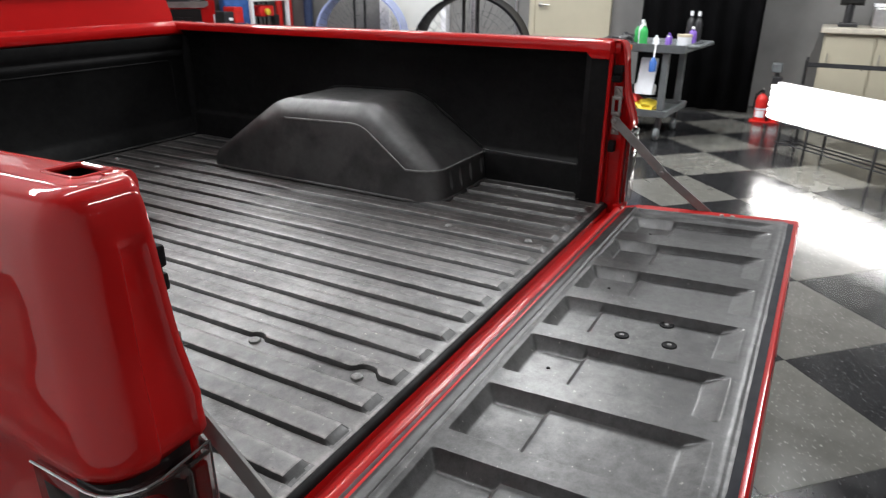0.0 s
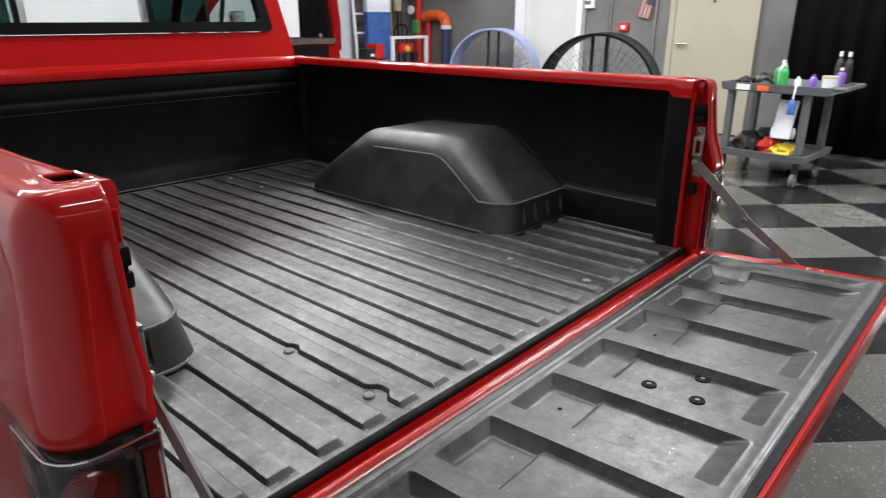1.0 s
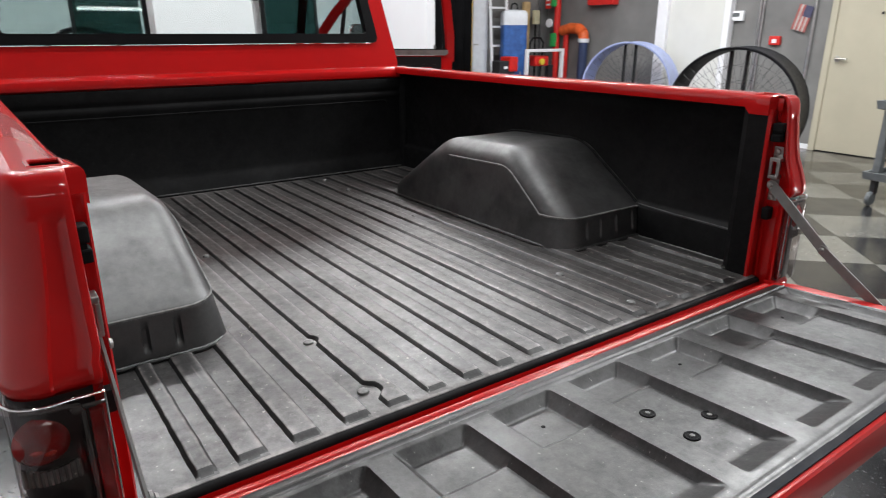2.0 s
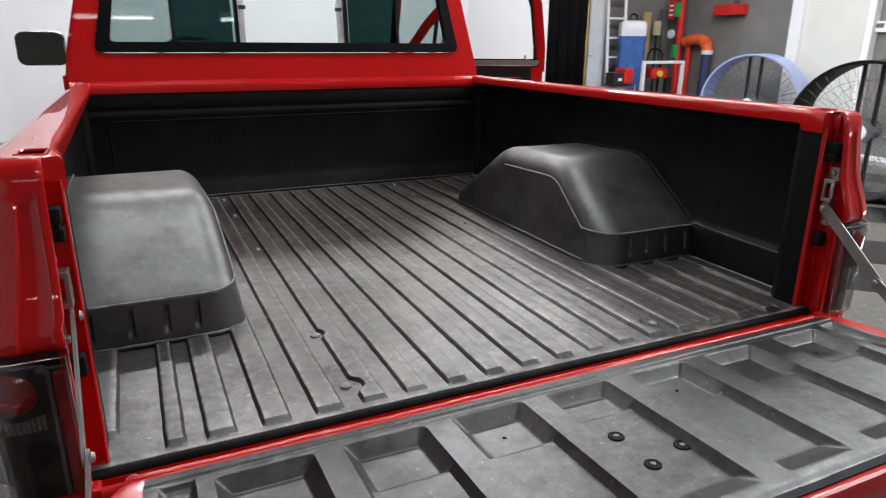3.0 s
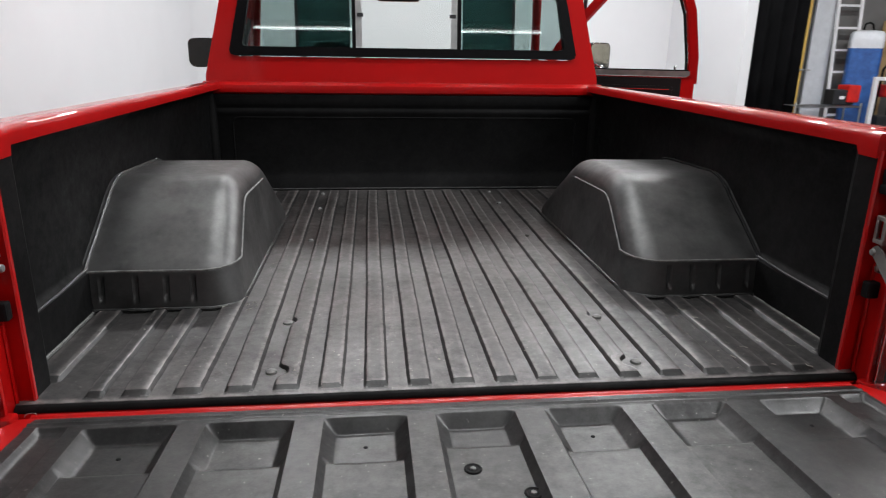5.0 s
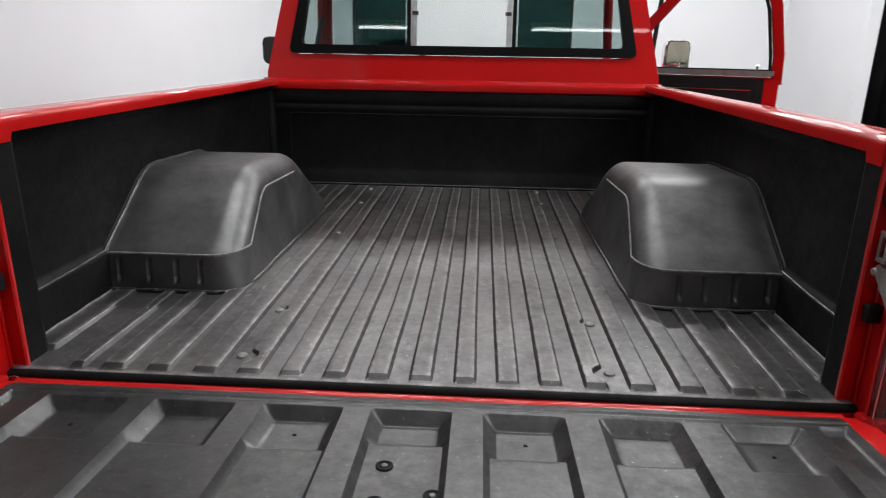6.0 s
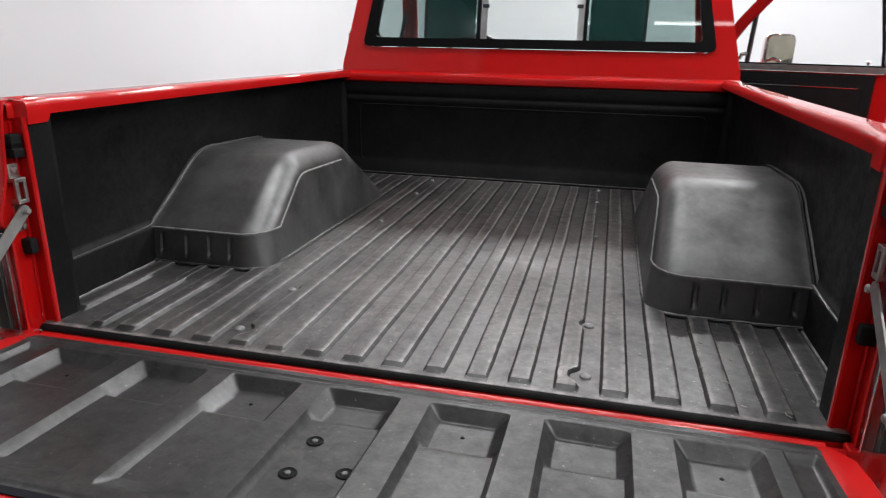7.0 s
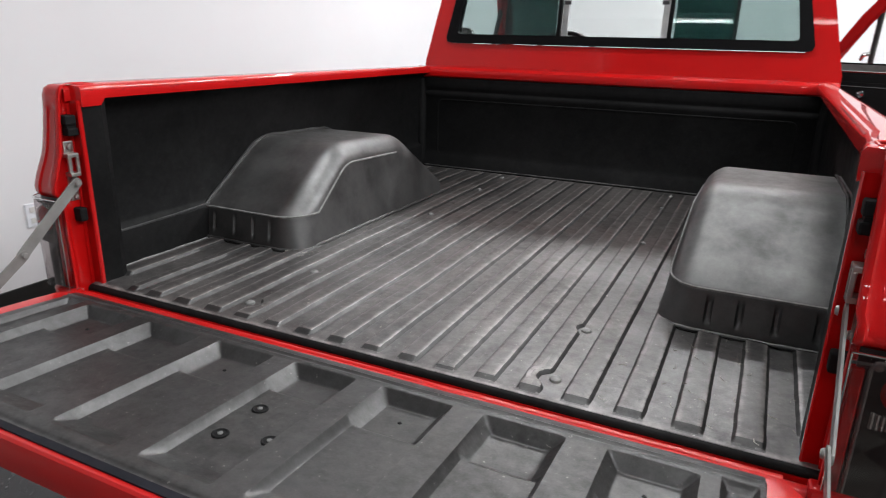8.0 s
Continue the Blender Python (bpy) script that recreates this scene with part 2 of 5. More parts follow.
SEAT_CLOTH = plain("grey_seat_cloth", (0.06, 0.06, 0.065), 0.85)

# ---- mesh tools ----


def part(name, bm, material, parent=None, label="", smooth=False, bevel=0.0, loc=None):
    """Links a bmesh as one object, under a thing or a part if one is given."""
    if bevel:
        bmesh.ops.bevel(bm, geom=[e for e in bm.edges if len(e.link_faces) == 2 and e.calc_face_angle(0) > 0.5], offset=bevel, segments=2, affect="EDGES", profile=0.6, clamp_overlap=True)
    bmesh.ops.recalc_face_normals(bm, faces=bm.faces)
    me = bpy.data.meshes.new(name)
    bm.to_mesh(me)
    bm.free()
    for mt in (material if isinstance(material, (list, tuple)) else [material]):
        me.materials.append(mt)
    if smooth:
        for f in me.polygons:
            f.use_smooth = True
        me.set_sharp_from_angle(angle=radians(38))
    ob = new(name, me)
    if loc is not None:
        ob.matrix_world = loc
    if parent is not None:
        ob.parent = parent
        inv = parent.matrix_world.inverted()
        ob.matrix_parent_inverse = inv
    if label:
        ob["label"] = label
    return ob


def thing(name, label, category, at=(0, 0, 0), rz=0.0, group=""):
    ob = new(name)
    ob.empty_display_size = 0.1
    ob.matrix_world = pose(*at, 0, 0, rz)
    bpy.context.view_layer.update()
    return tagged(ob, label, category, group)


def box(bm, x0, x1, y0, y1, z0, z1, m=None):
    geo = bmesh.ops.create_cube(bm, size=1.0)
    t = Matrix.LocRotScale(((x0 + x1) / 2, (y0 + y1) / 2, (z0 + z1) / 2), None, (abs(x1 - x0), abs(y1 - y0), abs(z1 - z0)))
    bmesh.ops.transform(bm, matrix=(m @ t) if m is not None else t, verts=geo["verts"])
    return bm


def boxed(*a, m=None):
    return box(bmesh.new(), *a, m=m)


def rod(bm, a, b, r, n=12, r2=None):
    a, b = Vector(a), Vector(b)
    geo = bmesh.ops.create_cone(bm, cap_ends=True, segments=n, radius1=r, radius2=r if r2 is None else r2, depth=(b - a).length)
    q = (b - a).to_track_quat("Z", "Y").to_matrix().to_4x4()
    bmesh.ops.transform(bm, matrix=Matrix.Translation((a + b) / 2) @ q, verts=geo["verts"])
    return bm


def rods(pts, r, n=8):
    """A bent bar through the points."""
    bm = bmesh.new()
    for a, b in zip(pts, pts[1:]):
        rod(bm, a, b, r, n)
    for p in pts[1:-1]:
        geo = bmesh.ops.create_icosphere(bm, subdivisions=1, radius=r)
        bmesh.ops.translate(bm, verts=geo["verts"], vec=p)
    return bm


def bead(pts, r, n=12):
    """A smooth round bead through points that run along x."""
    rows = [[(p[0], p[1] + r * math.cos(2 * math.pi * k / n), p[2] + r * math.sin(2 * math.pi * k / n)) for k in range(n)] for p in pts]
    bm = loft(rows, True)
    for end in (list(bm.verts)[:n], list(bm.verts)[-n:]):
        bm.faces.new(end)
    return bm


def loft(rows, closed=False, bm=None):
    """Faces between rows of points of equal count."""
    bm = bm or bmesh.new()
    vs = [[bm.verts.new(p) for p in row] for row in rows]
    for a, b in zip(vs, vs[1:]):
        n = len(a)
        for i in range(n if closed else n - 1):
            j = (i + 1) % n
            bm.faces.new((a[i], a[j], b[j], b[i]))
    return bm


def prism(profile, axis, lo, hi, bm=None):
    """A closed profile of 2D points pulled along an axis. axis x: points are (y, z); y: (x, z); z: (x, y)."""
    bm = bm or bmesh.new()

    def put(p, w):
        return {"x": (w, p[0], p[1]), "y": (p[0], w, p[1]), "z": (p[0], p[1], w)}[axis]

    a = [bm.verts.new(put(p, lo)) for p in profile]
    b = [bm.verts.new(put(p, hi)) for p in profile]
    n = len(a)
    for i in range(n):
        bm.faces.new((a[i], a[(i + 1) % n], b[(i + 1) % n], b[i]))
    bm.faces.new(a)
    bm.faces.new(b)
    return bm


def lathe(profile, n=24, bm=None, m=None):
    """Turns (radius, height) pairs about z."""
    bm = bm or bmesh.new()
    rows = []
    for r, h in profile:
        rows.append([Vector((r * math.cos(2 * math.pi * i / n), r * math.sin(2 * math.pi * i / n), h)) for i in range(n)])
    if m is not None:
        rows = [[m @ p for p in row] for row in rows]
    return loft(rows, True, bm)


def curve(keys, z):
    """Values on a smooth line through keys of (z, value, value), given from the top down."""
    for i in range(len(keys) - 1):
        if keys[i][0] >= z >= keys[i + 1][0]:
            break
    k0, k1, k2, k3 = keys[max(0, i - 1)], keys[i], keys[i + 1], keys[min(len(keys) - 1, i + 2)]
    span = k2[0] - k1[0]
    t = (z - k1[0]) / span
    out = []
    for c in (1, 2):
        m1 = (k2[c] - k0[c]) / (k2[0] - k0[0]) * span
        m2 = (k3[c] - k1[c]) / (k3[0] - k1[0]) * span
        out.append((2 * t ** 3 - 3 * t ** 2 + 1) * k1[c] + (t ** 3 - 2 * t ** 2 + t) * m1 + (3 * t ** 2 - 2 * t ** 3) * k2[c] + (t ** 3 - t ** 2) * m2)
    return out


def smoothstep(a, b, x):
    t = max(0.0, min(1.0, (x - a) / (b - a)))
    return t * t * (3 - 2 * t)


# ---- the room ----
EAST, NORTH, WEST, SOUTH = 7.6, 7.9, -2.6, -10.5


def wall(name, bm, material, label):
    return tagged(part(name, bm, material), label, "wall", kind="structure")


wall("wall_west", boxed(WEST - 0.15, WEST, SOUTH, 9.3, 0, CEILING), WHITE_WALL, "smooth white painted studio wall with black baseboard")
wall("wall_north", boxed(WEST, 4.42, 9.1, 9.25, 0, CEILING), WHITE_WALL, "plain white studio backdrop wall")
wall("wall_return", boxed(4.42, 4.55, 6.96, 9.25, 0, CEILING), WHITE_WALL, "white end of the studio backdrop wall")
wall("wall_shop_north", boxed(4.55, EAST + 0.15, NORTH, NORTH + 0.15, 0, CEILING), CONCRETE, "pale concrete shop wall behind stored tools")
wall("wall_east", boxed(EAST, EAST + 0.15, SOUTH, NORTH, 0, CEILING), CONCRETE, "bare grey concrete shop wall with fine stains")
wall("wall_south", boxed(WEST, EAST, SOUTH - 0.15, SOUTH, 0, CEILING), CONCRETE, "grey concrete shop wall")
tagged(part("ceiling", boxed(WEST - 0.15, EAST + 0.15, SOUTH - 0.15, 9.25, CEILING, CEILING + 0.1), CEIL_MAT), "grey painted shop ceiling", "ceiling", kind="structure")
tagged(part("baseboard", boxed(WEST, WEST + 0.012, SOUTH, 9.1, 0.002, 0.10), BASE_BLACK), "glossy black baseboard along the white wall", "baseboard", kind="structure")
# curved foot and corner of the backdrop
cove = [[(WEST + 0.5 - 0.5 * math.sin(a), 9.1 - 0.5 + 0.5 * math.cos(a), z) for a in [k * math.pi / 24 for k in range(13)]] for z in (0.101, CEILING)]
wall("backdrop_cove", loft(cove), WHITE_WALL, "rounded white corner of the studio backdrop")
bpy.data.objects["backdrop_cove"].data.polygons.foreach_set("use_smooth", [True] * 12)

ground = part("floor", boxed(WEST - 0.15, EAST + 0.15, SOUTH - 0.15, 9.25, -0.12, -0.004), GROUT)
tagged(ground, "glossy black and grey checkered vinyl tile shop floor", "floor", kind="structure")

# ---- the pickup truck ----
BED = 0.728
truck = thing("pickup_truck", "glossy red pickup truck with open black-coated bed and lowered tailgate", "pickup truck")

# bed floor: a pan with a rolled rear edge, and raised ribs along it
pan = loft([[(x, y, z) for x in (-0.92, -0.46, 0.0, 0.46, 0.92)] for y, z in ((2.07, BED - 0.008), (0.09, BED - 0.008), (0.0775, BED - 0.0085), (0.0735, BED - 0.010), (0.072, BED - 0.014), (0.072, BED - 0.10), (2.07, BED - 0.10))])
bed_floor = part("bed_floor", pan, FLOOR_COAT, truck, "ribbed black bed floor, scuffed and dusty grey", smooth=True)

# shade of the gap at the tailgate put into the lip's blacker coat
part("rear_lip", prism([(0.0715, BED - 0.010), (0.0715, BED - 0.023), (0.060, BED - 0.023), (0.060, BED - 0.019), (0.063, BED - 0.0135), (0.067, BED - 0.011)], "x", -0.862, 0.862), WALL_COAT, bed_floor, "rolled lip of the bed floor, gap shade in its black coat", smooth=True)
BOLTS = [(-0.398, 0.165), (-0.394, 0.427), (0.398, 0.152), (0.396, 0.410), (-0.40, 1.17), (0.39, 1.19), (-0.405, 1.66), (-0.41, 1.955), (0.38, 1.69), (0.38, 1.93)]
# raised ribs of the bed floor: left edge, right edge, rear end
RIBS = [(-0.880, -0.820, 0.150), (-0.744, -0.711, 0.079), (-0.676, -0.625, 0.079), (-0.577, -0.525, 0.079), (-0.479, -0.425, 0.079), (-0.383, -0.334, 0.079), (-0.293, -0.246, 0.079), (-0.201, -0.155, 0.079), (-0.110, -0.064, 0.079), (-0.020, 0.026, 0.079), (0.070, 0.114, 0.079), (0.159, 0.204, 0.079), (0.248, 0.292, 0.079), (0.338, 0.384, 0.079), (0.428, 0.480, 0.079), (0.528, 0.580, 0.079), (0.629, 0.681, 0.079), (0.730, 0.780, 0.079), (0.832, 0.884, 0.150)]


def rib_top(x, y):
    """Height of the bed floor under a small thing."""
    return BED + 0.0012 if any(a < x < b and y > e for a, b, e in RIBS) else BED - 0.0075



def rib(cx, y0, y1, half, rise):
    """A raised strip with sloping flanks and tapered ends; it swings aside round the bolts beside it."""
    ys = [y0 + d for d in (0.0, 0.004, 0.008, 0.012, 0.016, 0.020, 0.024, 0.027)] + list(np.arange(y0 + 0.032, 0.46, 0.008)) + list(np.arange(0.47, y1 - 0.04, 0.014)) + [y1 - 0.02, y1]
    rows = []
    for y in ys:
        left, right = 0.0, 0.0
        for bx, by in BOLTS[:4]:
            near = cx - bx
            push = (0.020 if by < 0.3 else 0.010) * math.exp(-((y - by + (0.006 if by < 0.3 else 0.0)) / (0.024 if by < 0.3 else 0.016)) ** 4)
            if 0 < near < 0.05:
                left += push
            elif -0.05 < near <= 0:
                right += push
        wob = 0.0020 * noise.noise((cx * 9, y * 3.1, 1.7))
        dent = 0.0019 * noise.noise((cx * 5, y * 4.0, 5.2)) + 0.0016 * min(0.0, noise.noise((cx * 13, y * 11.0, 9.2)))
        end = smoothstep(0.0, 1.0, max(0.0, min(1.0, (y - y0) / 0.026, (y1 - y) / 0.03)))
        h = (rise + dent) * end
        w = half * (0.95 + 0.05 * end ** 0.5)
        c = cx + wob
        ragged = [0.0010 * noise.noise((cx * 31 + q, y * 38, 2.0 + q)) for q in (0, 7)]
        wl, wr = w - left + ragged[0], w - right + ragged[1]
        mid = c + (wr - wl) * 0.5
        z0 = BED - 0.0082
        rows.append([(c - wl - 0.0056, y, z0), (c - wl - 0.0042, y, z0 + h * 0.14), (c - wl + 0.0002, y, z0 + h * 0.90), (c - wl + 0.0026, y, z0 + h), (mid - wl * 0.5, y, z0 + h * 1.03), (mid, y, z0 + h * 1.05 + 0.5 * dent * end), (mid + wr * 0.5, y, z0 + h * 1.03), (c + wr - 0.0026, y, z0 + h), (c + wr - 0.0002, y, z0 + h * 0.90), (c + wr + 0.0042, y, z0 + h * 0.14), (c + wr + 0.0056, y, z0)])
    bm = loft(rows)
    bm.normal_update()
    # steep flanks and rear ends of the rib take the darker coat
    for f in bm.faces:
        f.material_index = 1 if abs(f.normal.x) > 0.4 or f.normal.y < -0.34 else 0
    return bm


for left_x, right_x, rear_y in RIBS:
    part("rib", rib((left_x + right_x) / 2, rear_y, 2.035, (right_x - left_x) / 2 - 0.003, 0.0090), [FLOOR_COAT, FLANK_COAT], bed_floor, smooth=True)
for bx, by in BOLTS:
    r = 0.0125 if by < 0.5 else 0.010
    part("bolt_head", lathe([(0.0001, 0.007), (r * 0.55, 0.0062), (r * 0.9, 0.0035), (r, -0.001)], 14, m=Matrix.Translation((bx, by, rib_top(bx, by) + 0.0002))), BOLT_MAT, bed_floor, "worn carriage bolt head", smooth=True)

# loose chips of paint and grit lying on the bed floor
chips = bmesh.new()
rnd = random.Random(31)
for k in range(150):
    cx, cy = rnd.uniform(-0.84, 0.84), 0.10 + 1.9 * rnd.random()
    if abs(cx) > 0.52 and 0.48 < cy < 1.62:
        continue
    r = rnd.choice((0.0012, 0.0015, 0.0018, 0.0022, 0.0032))
    top = rib_top(cx, cy)
    ring = [chips.verts.new((cx + r * rnd.uniform(0.6, 1.3) * math.cos(a), cy + r * rnd.uniform(0.6, 1.6) * math.sin(a), top + rnd.uniform(0.0, 0.0012))) for a in [q * math.pi / 3 for q in range(6)]]
    peak = chips.verts.new((cx, cy, top + 0.0016))
    for q in range(6):
        chips.faces.new((ring[q], ring[(q + 1) % 6], peak))
for k in range(40):
    bx, by = (rnd.uniform(0.46, 0.84), rnd.uniform(0.09, 0.50)) if k < 30 else (rnd.uniform(-0.60, -0.48), rnd.uniform(0.46, 0.60))
    a, n = rnd.uniform(0, 6.3), rnd.choice((1, 1, 2))
    pts = [(bx + 0.009 * q * math.cos(a + 0.35 * q), by + 0.009 * q * math.sin(a + 0.35 * q), BED + 0.0015 + rnd.uniform(0, 0.002)) for q in range(n + 1)]
    for p, q in zip(pts, pts[1:]):
        rod(chips, p, q, 0.0008, 4)
tagged(part("floor_debris", chips, plain("pale_grit", (0.34, 0.33, 0.29), 0.8, vary=0.4, scale=50.0)), "scattered pale grit and paint chips on the bed floor", "debris", kind="stuff")

# weld seams along the foot of the walls
for s in (-1, 1):
    rnd = random.Random(5 + s)
    pts = [(s * (0.8925 + rnd.uniform(-0.001, 0.001)), y, BED - 0.0055 + rnd.uniform(-0.001, 0.001)) for y in np.arange(0.19, 0.53, 0.03)]
    part("seam_sealer", rods(pts, 0.0042, 6), WORN_EDGE, bed_floor, "thin bead of grey sealer", smooth=True)


SLOTS = (0.645, 0.712, 0.788, 0.872)


def arch_line(d):
    """Side outline of the wheelhouse, drawn in by d: upright rear foot, straight slope, flat top, straight front slope; rounded corners."""
    corners = [(0.531, BED - 0.01), (0.549, 0.829), (0.822, 1.017), (1.235, 1.004), (1.566, 0.780), (1.580, BED - 0.01)]
    radii = [0, 0.012, 0.20, 0.20, 0.05, 0]
    lines = []
    for (ay, az), (by, bz) in zip(corners, corners[1:]):
        ln = math.hypot(by - ay, bz - az)
        ny, nz = (bz - az) / ln, -(by - ay) / ln
        lines.append(((ay + ny * d, az + nz * d), ((by - ay) / ln, (bz - az) / ln)))
    shifted = []
    for (p, u), (q, v) in zip(lines, lines[1:]):
        cross = u[0] * v[1] - u[1] * v[0]
        k = ((q[0] - p[0]) * v[1] - (q[1] - p[1]) * v[0]) / cross
        shifted.append((p[0] + u[0] * k, p[1] + u[1] * k))
    # the foot ends at one height all round the corner
    (py, pz), (uy, uz) = lines[1]
    shifted[0] = (py + uy * (0.826 - pz) / uz, 0.826)
    out = []
    foot = (lines[0][0][0], BED - 0.01)
    top0 = shifted[0]
    # the foot is cut finely, to carry the slots
    for k in range(13):
        f = k / 13
        out.append((foot[0] + (top0[0] - foot[0]) * f, foot[1] + (top0[1] - 0.004 - foot[1]) * f))
    ends = [foot] + shifted + [(lines[-1][0][0], BED - 0.01)]
    for i in range(1, 5):
        a, c, b = ends[i - 1], ends[i], ends[i + 1]
        r = max(0.010 if i == 4 else 0.13, radii[i] - d) if i > 1 else 0.018
        ua = Vector((a[0] - c[0], a[1] - c[1])).normalized()
        ub = Vector((b[0] - c[0], b[1] - c[1])).normalized()
        half_angle = ua.angle(ub) / 2
        cut = r / math.tan(half_angle)
        p0, p1 = Vector(c) + ua * cut, Vector(c) + ub * cut
        n = 4 if i in (1, 4) else 9
        for k in range(n + 1):
            f = k / n
            q = p0 * (1 - f) ** 2 + Vector(c) * 2 * f * (1 - f) + p1 * f * f
            out.append((q.x, q.y))
        if i < 4:
            nxt = ends[i + 1]
            for k in range(1, 6):
                f = k / 6
                q = p1.lerp(Vector(nxt), f * 0.86)
                out.append((q.x, q.y))
    out.append(ends[-1])
    return out


def wheelhouse(s):
    """Pressed box over the rear wheel: straight-sided arch, rounded inner edge, a raised line round it, and slots pressed into its foot."""
    xs = [0.925, 0.905] + sorted({round(c + d, 4) for c in SLOTS for d in (-0.012, -0.0085, -0.0065, -0.0035, 0.0035, 0.0065, 0.0085, 0.012)}, reverse=True) + [0.630]
    steps = [(x, -0.005 if x > 0.92 else 0.0) for x in xs]
    steps += [(0.621 - 0.064 * math.sin(a), 0.064 * (1 - math.cos(a))) for a in [radians(q) for q in (0, 10, 20, 30, 40, 50, 60, 70, 80, 90)]]
    rows = []

    def lean(z):
        """The inner face spreads towards its foot."""
        return 0.028 * (0.952 - z) / 0.22

    for x, d in steps:
        row = []
        for k, (y, z) in enumerate(arch_line(d)):
            press = 0.0
            if k < 13:
                for c in SLOTS:
                    across = max(0.0, 1 - (abs(x - c) / 0.0082) ** 3)
                    along = smoothstep(0.746, 0.756, z) * (1 - smoothstep(0.800, 0.809, z))
                    press = max(press, 0.0075 * across * along)
            lump = 0.0016 * noise.noise((x * 8 * s, y * 8, z * 8)) if 0.6 < x < 0.91 and z > 0.86 else 0.0
            row.append((s * (x - lean(z) * smoothstep(-0.640, -0.557, -x)), y + press, z + lump))
        rows.append(row)
    edge = arch_line(0.064)
    for f in (0.1, 0.35, 0.7, 1.0):
        rows.append([(s * (0.557 - lean(z + (BED - 0.01 - z) * f)), y, z + (BED - 0.01 - z) * f) for y, z in edge])
    coat = ARCH_COAT if s > 0 else ARCH_DUSTY
    body = part("wheelhouse", loft(rows), coat, truck, "black-coated wheelhouse with dusty rounded top", smooth=True)
    inner = arch_line(0.0625)
    line = []
    for x, d in steps[::2]:
        y, z = arch_line(d)[15]
        if x > 0.558:
            line.append((s * (x - lean(z) * smoothstep(-0.640, -0.557, -x)), y - 0.0005, z))
    line += [(s * (0.5568 - lean(z)), y, z) for y, z in inner[15:39]]
    part("pressed_line", rods(line, 0.0038, 6), WORN_EDGE, body, "raised line rubbed pale", smooth=True)
    rnd = random.Random(11 + s)
    path = [(0.905, 0.528), (0.82, 0.526), (0.72, 0.528), (0.64, 0.528), (0.604, 0.529), (0.573, 0.537), (0.552, 0.554), (0.540, 0.578), (0.533, 0.61), (0.528, 0.66), (0.527, 1.0), (0.526, 1.30), (0.526, 1.54)]
    trail = []
    for (ax, ay), (bx, by) in zip(path, path[1:]):
        n = max(2, int(math.hypot(bx - ax, by - ay) / 0.016))
        for k in range(n):
            f = k / n
            trail.append((s * (ax + (bx - ax) * f + rnd.uniform(-0.0009, 0.0009)), ay + (by - ay) * f - rnd.uniform(0.0, 0.0022), BED - 0.0018 + rnd.uniform(-0.0006, 0.0010)))
    part("base_sealer", rods(trail, 0.0052, 8), coat, body, "uneven torn bead of sealer", smooth=True)
    torn = [(x + rnd.uniform(-0.001, 0.001), y - 0.004 - rnd.uniform(0, 0.003), rib_top(x, 0.5) + 0.0003) for x, y, z in trail[::2] if y < 0.60]
    part("torn_edge", rods(torn, 0.0008, 5), WALL_COAT, body, "torn edge of the coating")
    outline = [(s * 0.908, y, z) for y, z in arch_line(-0.003)[1:-1]]
    outline = [(x, y + rnd.uniform(-0.0012, 0.0012), z + rnd.uniform(-0.0014, 0.0014)) for x, y, z in outline]
    part("wall_seam", rods(outline, 0.0050, 6), WALL_COAT if s > 0 else ARCH_DUSTY, body, "ragged bead where the coating meets the wall", smooth=True)
    part("wall_bead", rods([(s * 0.9015, 0.192, 0.824), (s * 0.9015, 0.40, 0.827), (s * 0.905, 0.553, 0.832)], 0.0036, 6), ARCH_COAT, body, smooth=True)


for s in (-1, 1):
    wheelhouse(s)

# inner walls of the bed
for s in (-1, 1):
    prof = [(0.846, 1.203), (0.875, 1.199), (0.900, 1.182), (0.914, 1.145), (0.920, 1.0), (0.920, 0.846), (0.914, 0.834), (0.902, 0.827), (0.899, 0.820), (0.898, 0.750), (0.892, BED - 0.012)]
    ys = [0.17] + [0.3 + 0.25 * k for k in range(8)] + [2.07]
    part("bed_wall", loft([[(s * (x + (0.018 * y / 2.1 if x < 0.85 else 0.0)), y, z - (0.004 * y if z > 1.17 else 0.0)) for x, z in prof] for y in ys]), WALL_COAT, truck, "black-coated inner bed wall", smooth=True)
    trim = prism([(s * 0.8335, 0.094), (s * 0.8335, 0.150), (s * 0.842, 0.168), (s * 0.925, 0.185), (s * 0.925, 0.094)], "z", BED - 0.02, 1.196)
    part("corner_panel", trim, WALL_COAT, truck, "black coating over the rear corner of the wall", bevel=0.004)
    # small upright corner fillets at the front
    part("corner_fillet", lathe([(0.03, 0), (0.03, 0.45)], 16, m=Matrix.Translation((s * 0.918, 2.072, BED - 0.01))), WALL_COAT, truck, smooth=True)

# front bulkhead: pressed panel with two ridges, and a rolled red top
face = [(2.046, BED - 0.02), (2.050, 0.735), (2.057, 0.750), (2.060, 0.775), (2.066, 0.785), (2.070, 0.81), (2.070, 1.072), (2.066, 1.080), (2.064, 1.090), (2.066, 1.100), (2.069, 1.106), (2.069, 1.112), (2.065, 1.119), (2.063, 1.128), (2.058, 1.160), (2.064, 1.174), (2.10, 1.176), (2.10, BED - 0.02)]
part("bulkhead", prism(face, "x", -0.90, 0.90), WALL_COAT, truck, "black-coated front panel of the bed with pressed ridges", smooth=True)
part("foot_bead", rods([(-0.88, 2.047, BED + 0.000), (0.0, 2.046, BED + 0.001), (0.88, 2.047, BED + 0.000)], 0.0034, 6), ARCH_COAT, truck, "worn bead along the foot of the panel", smooth=True)
ring = []
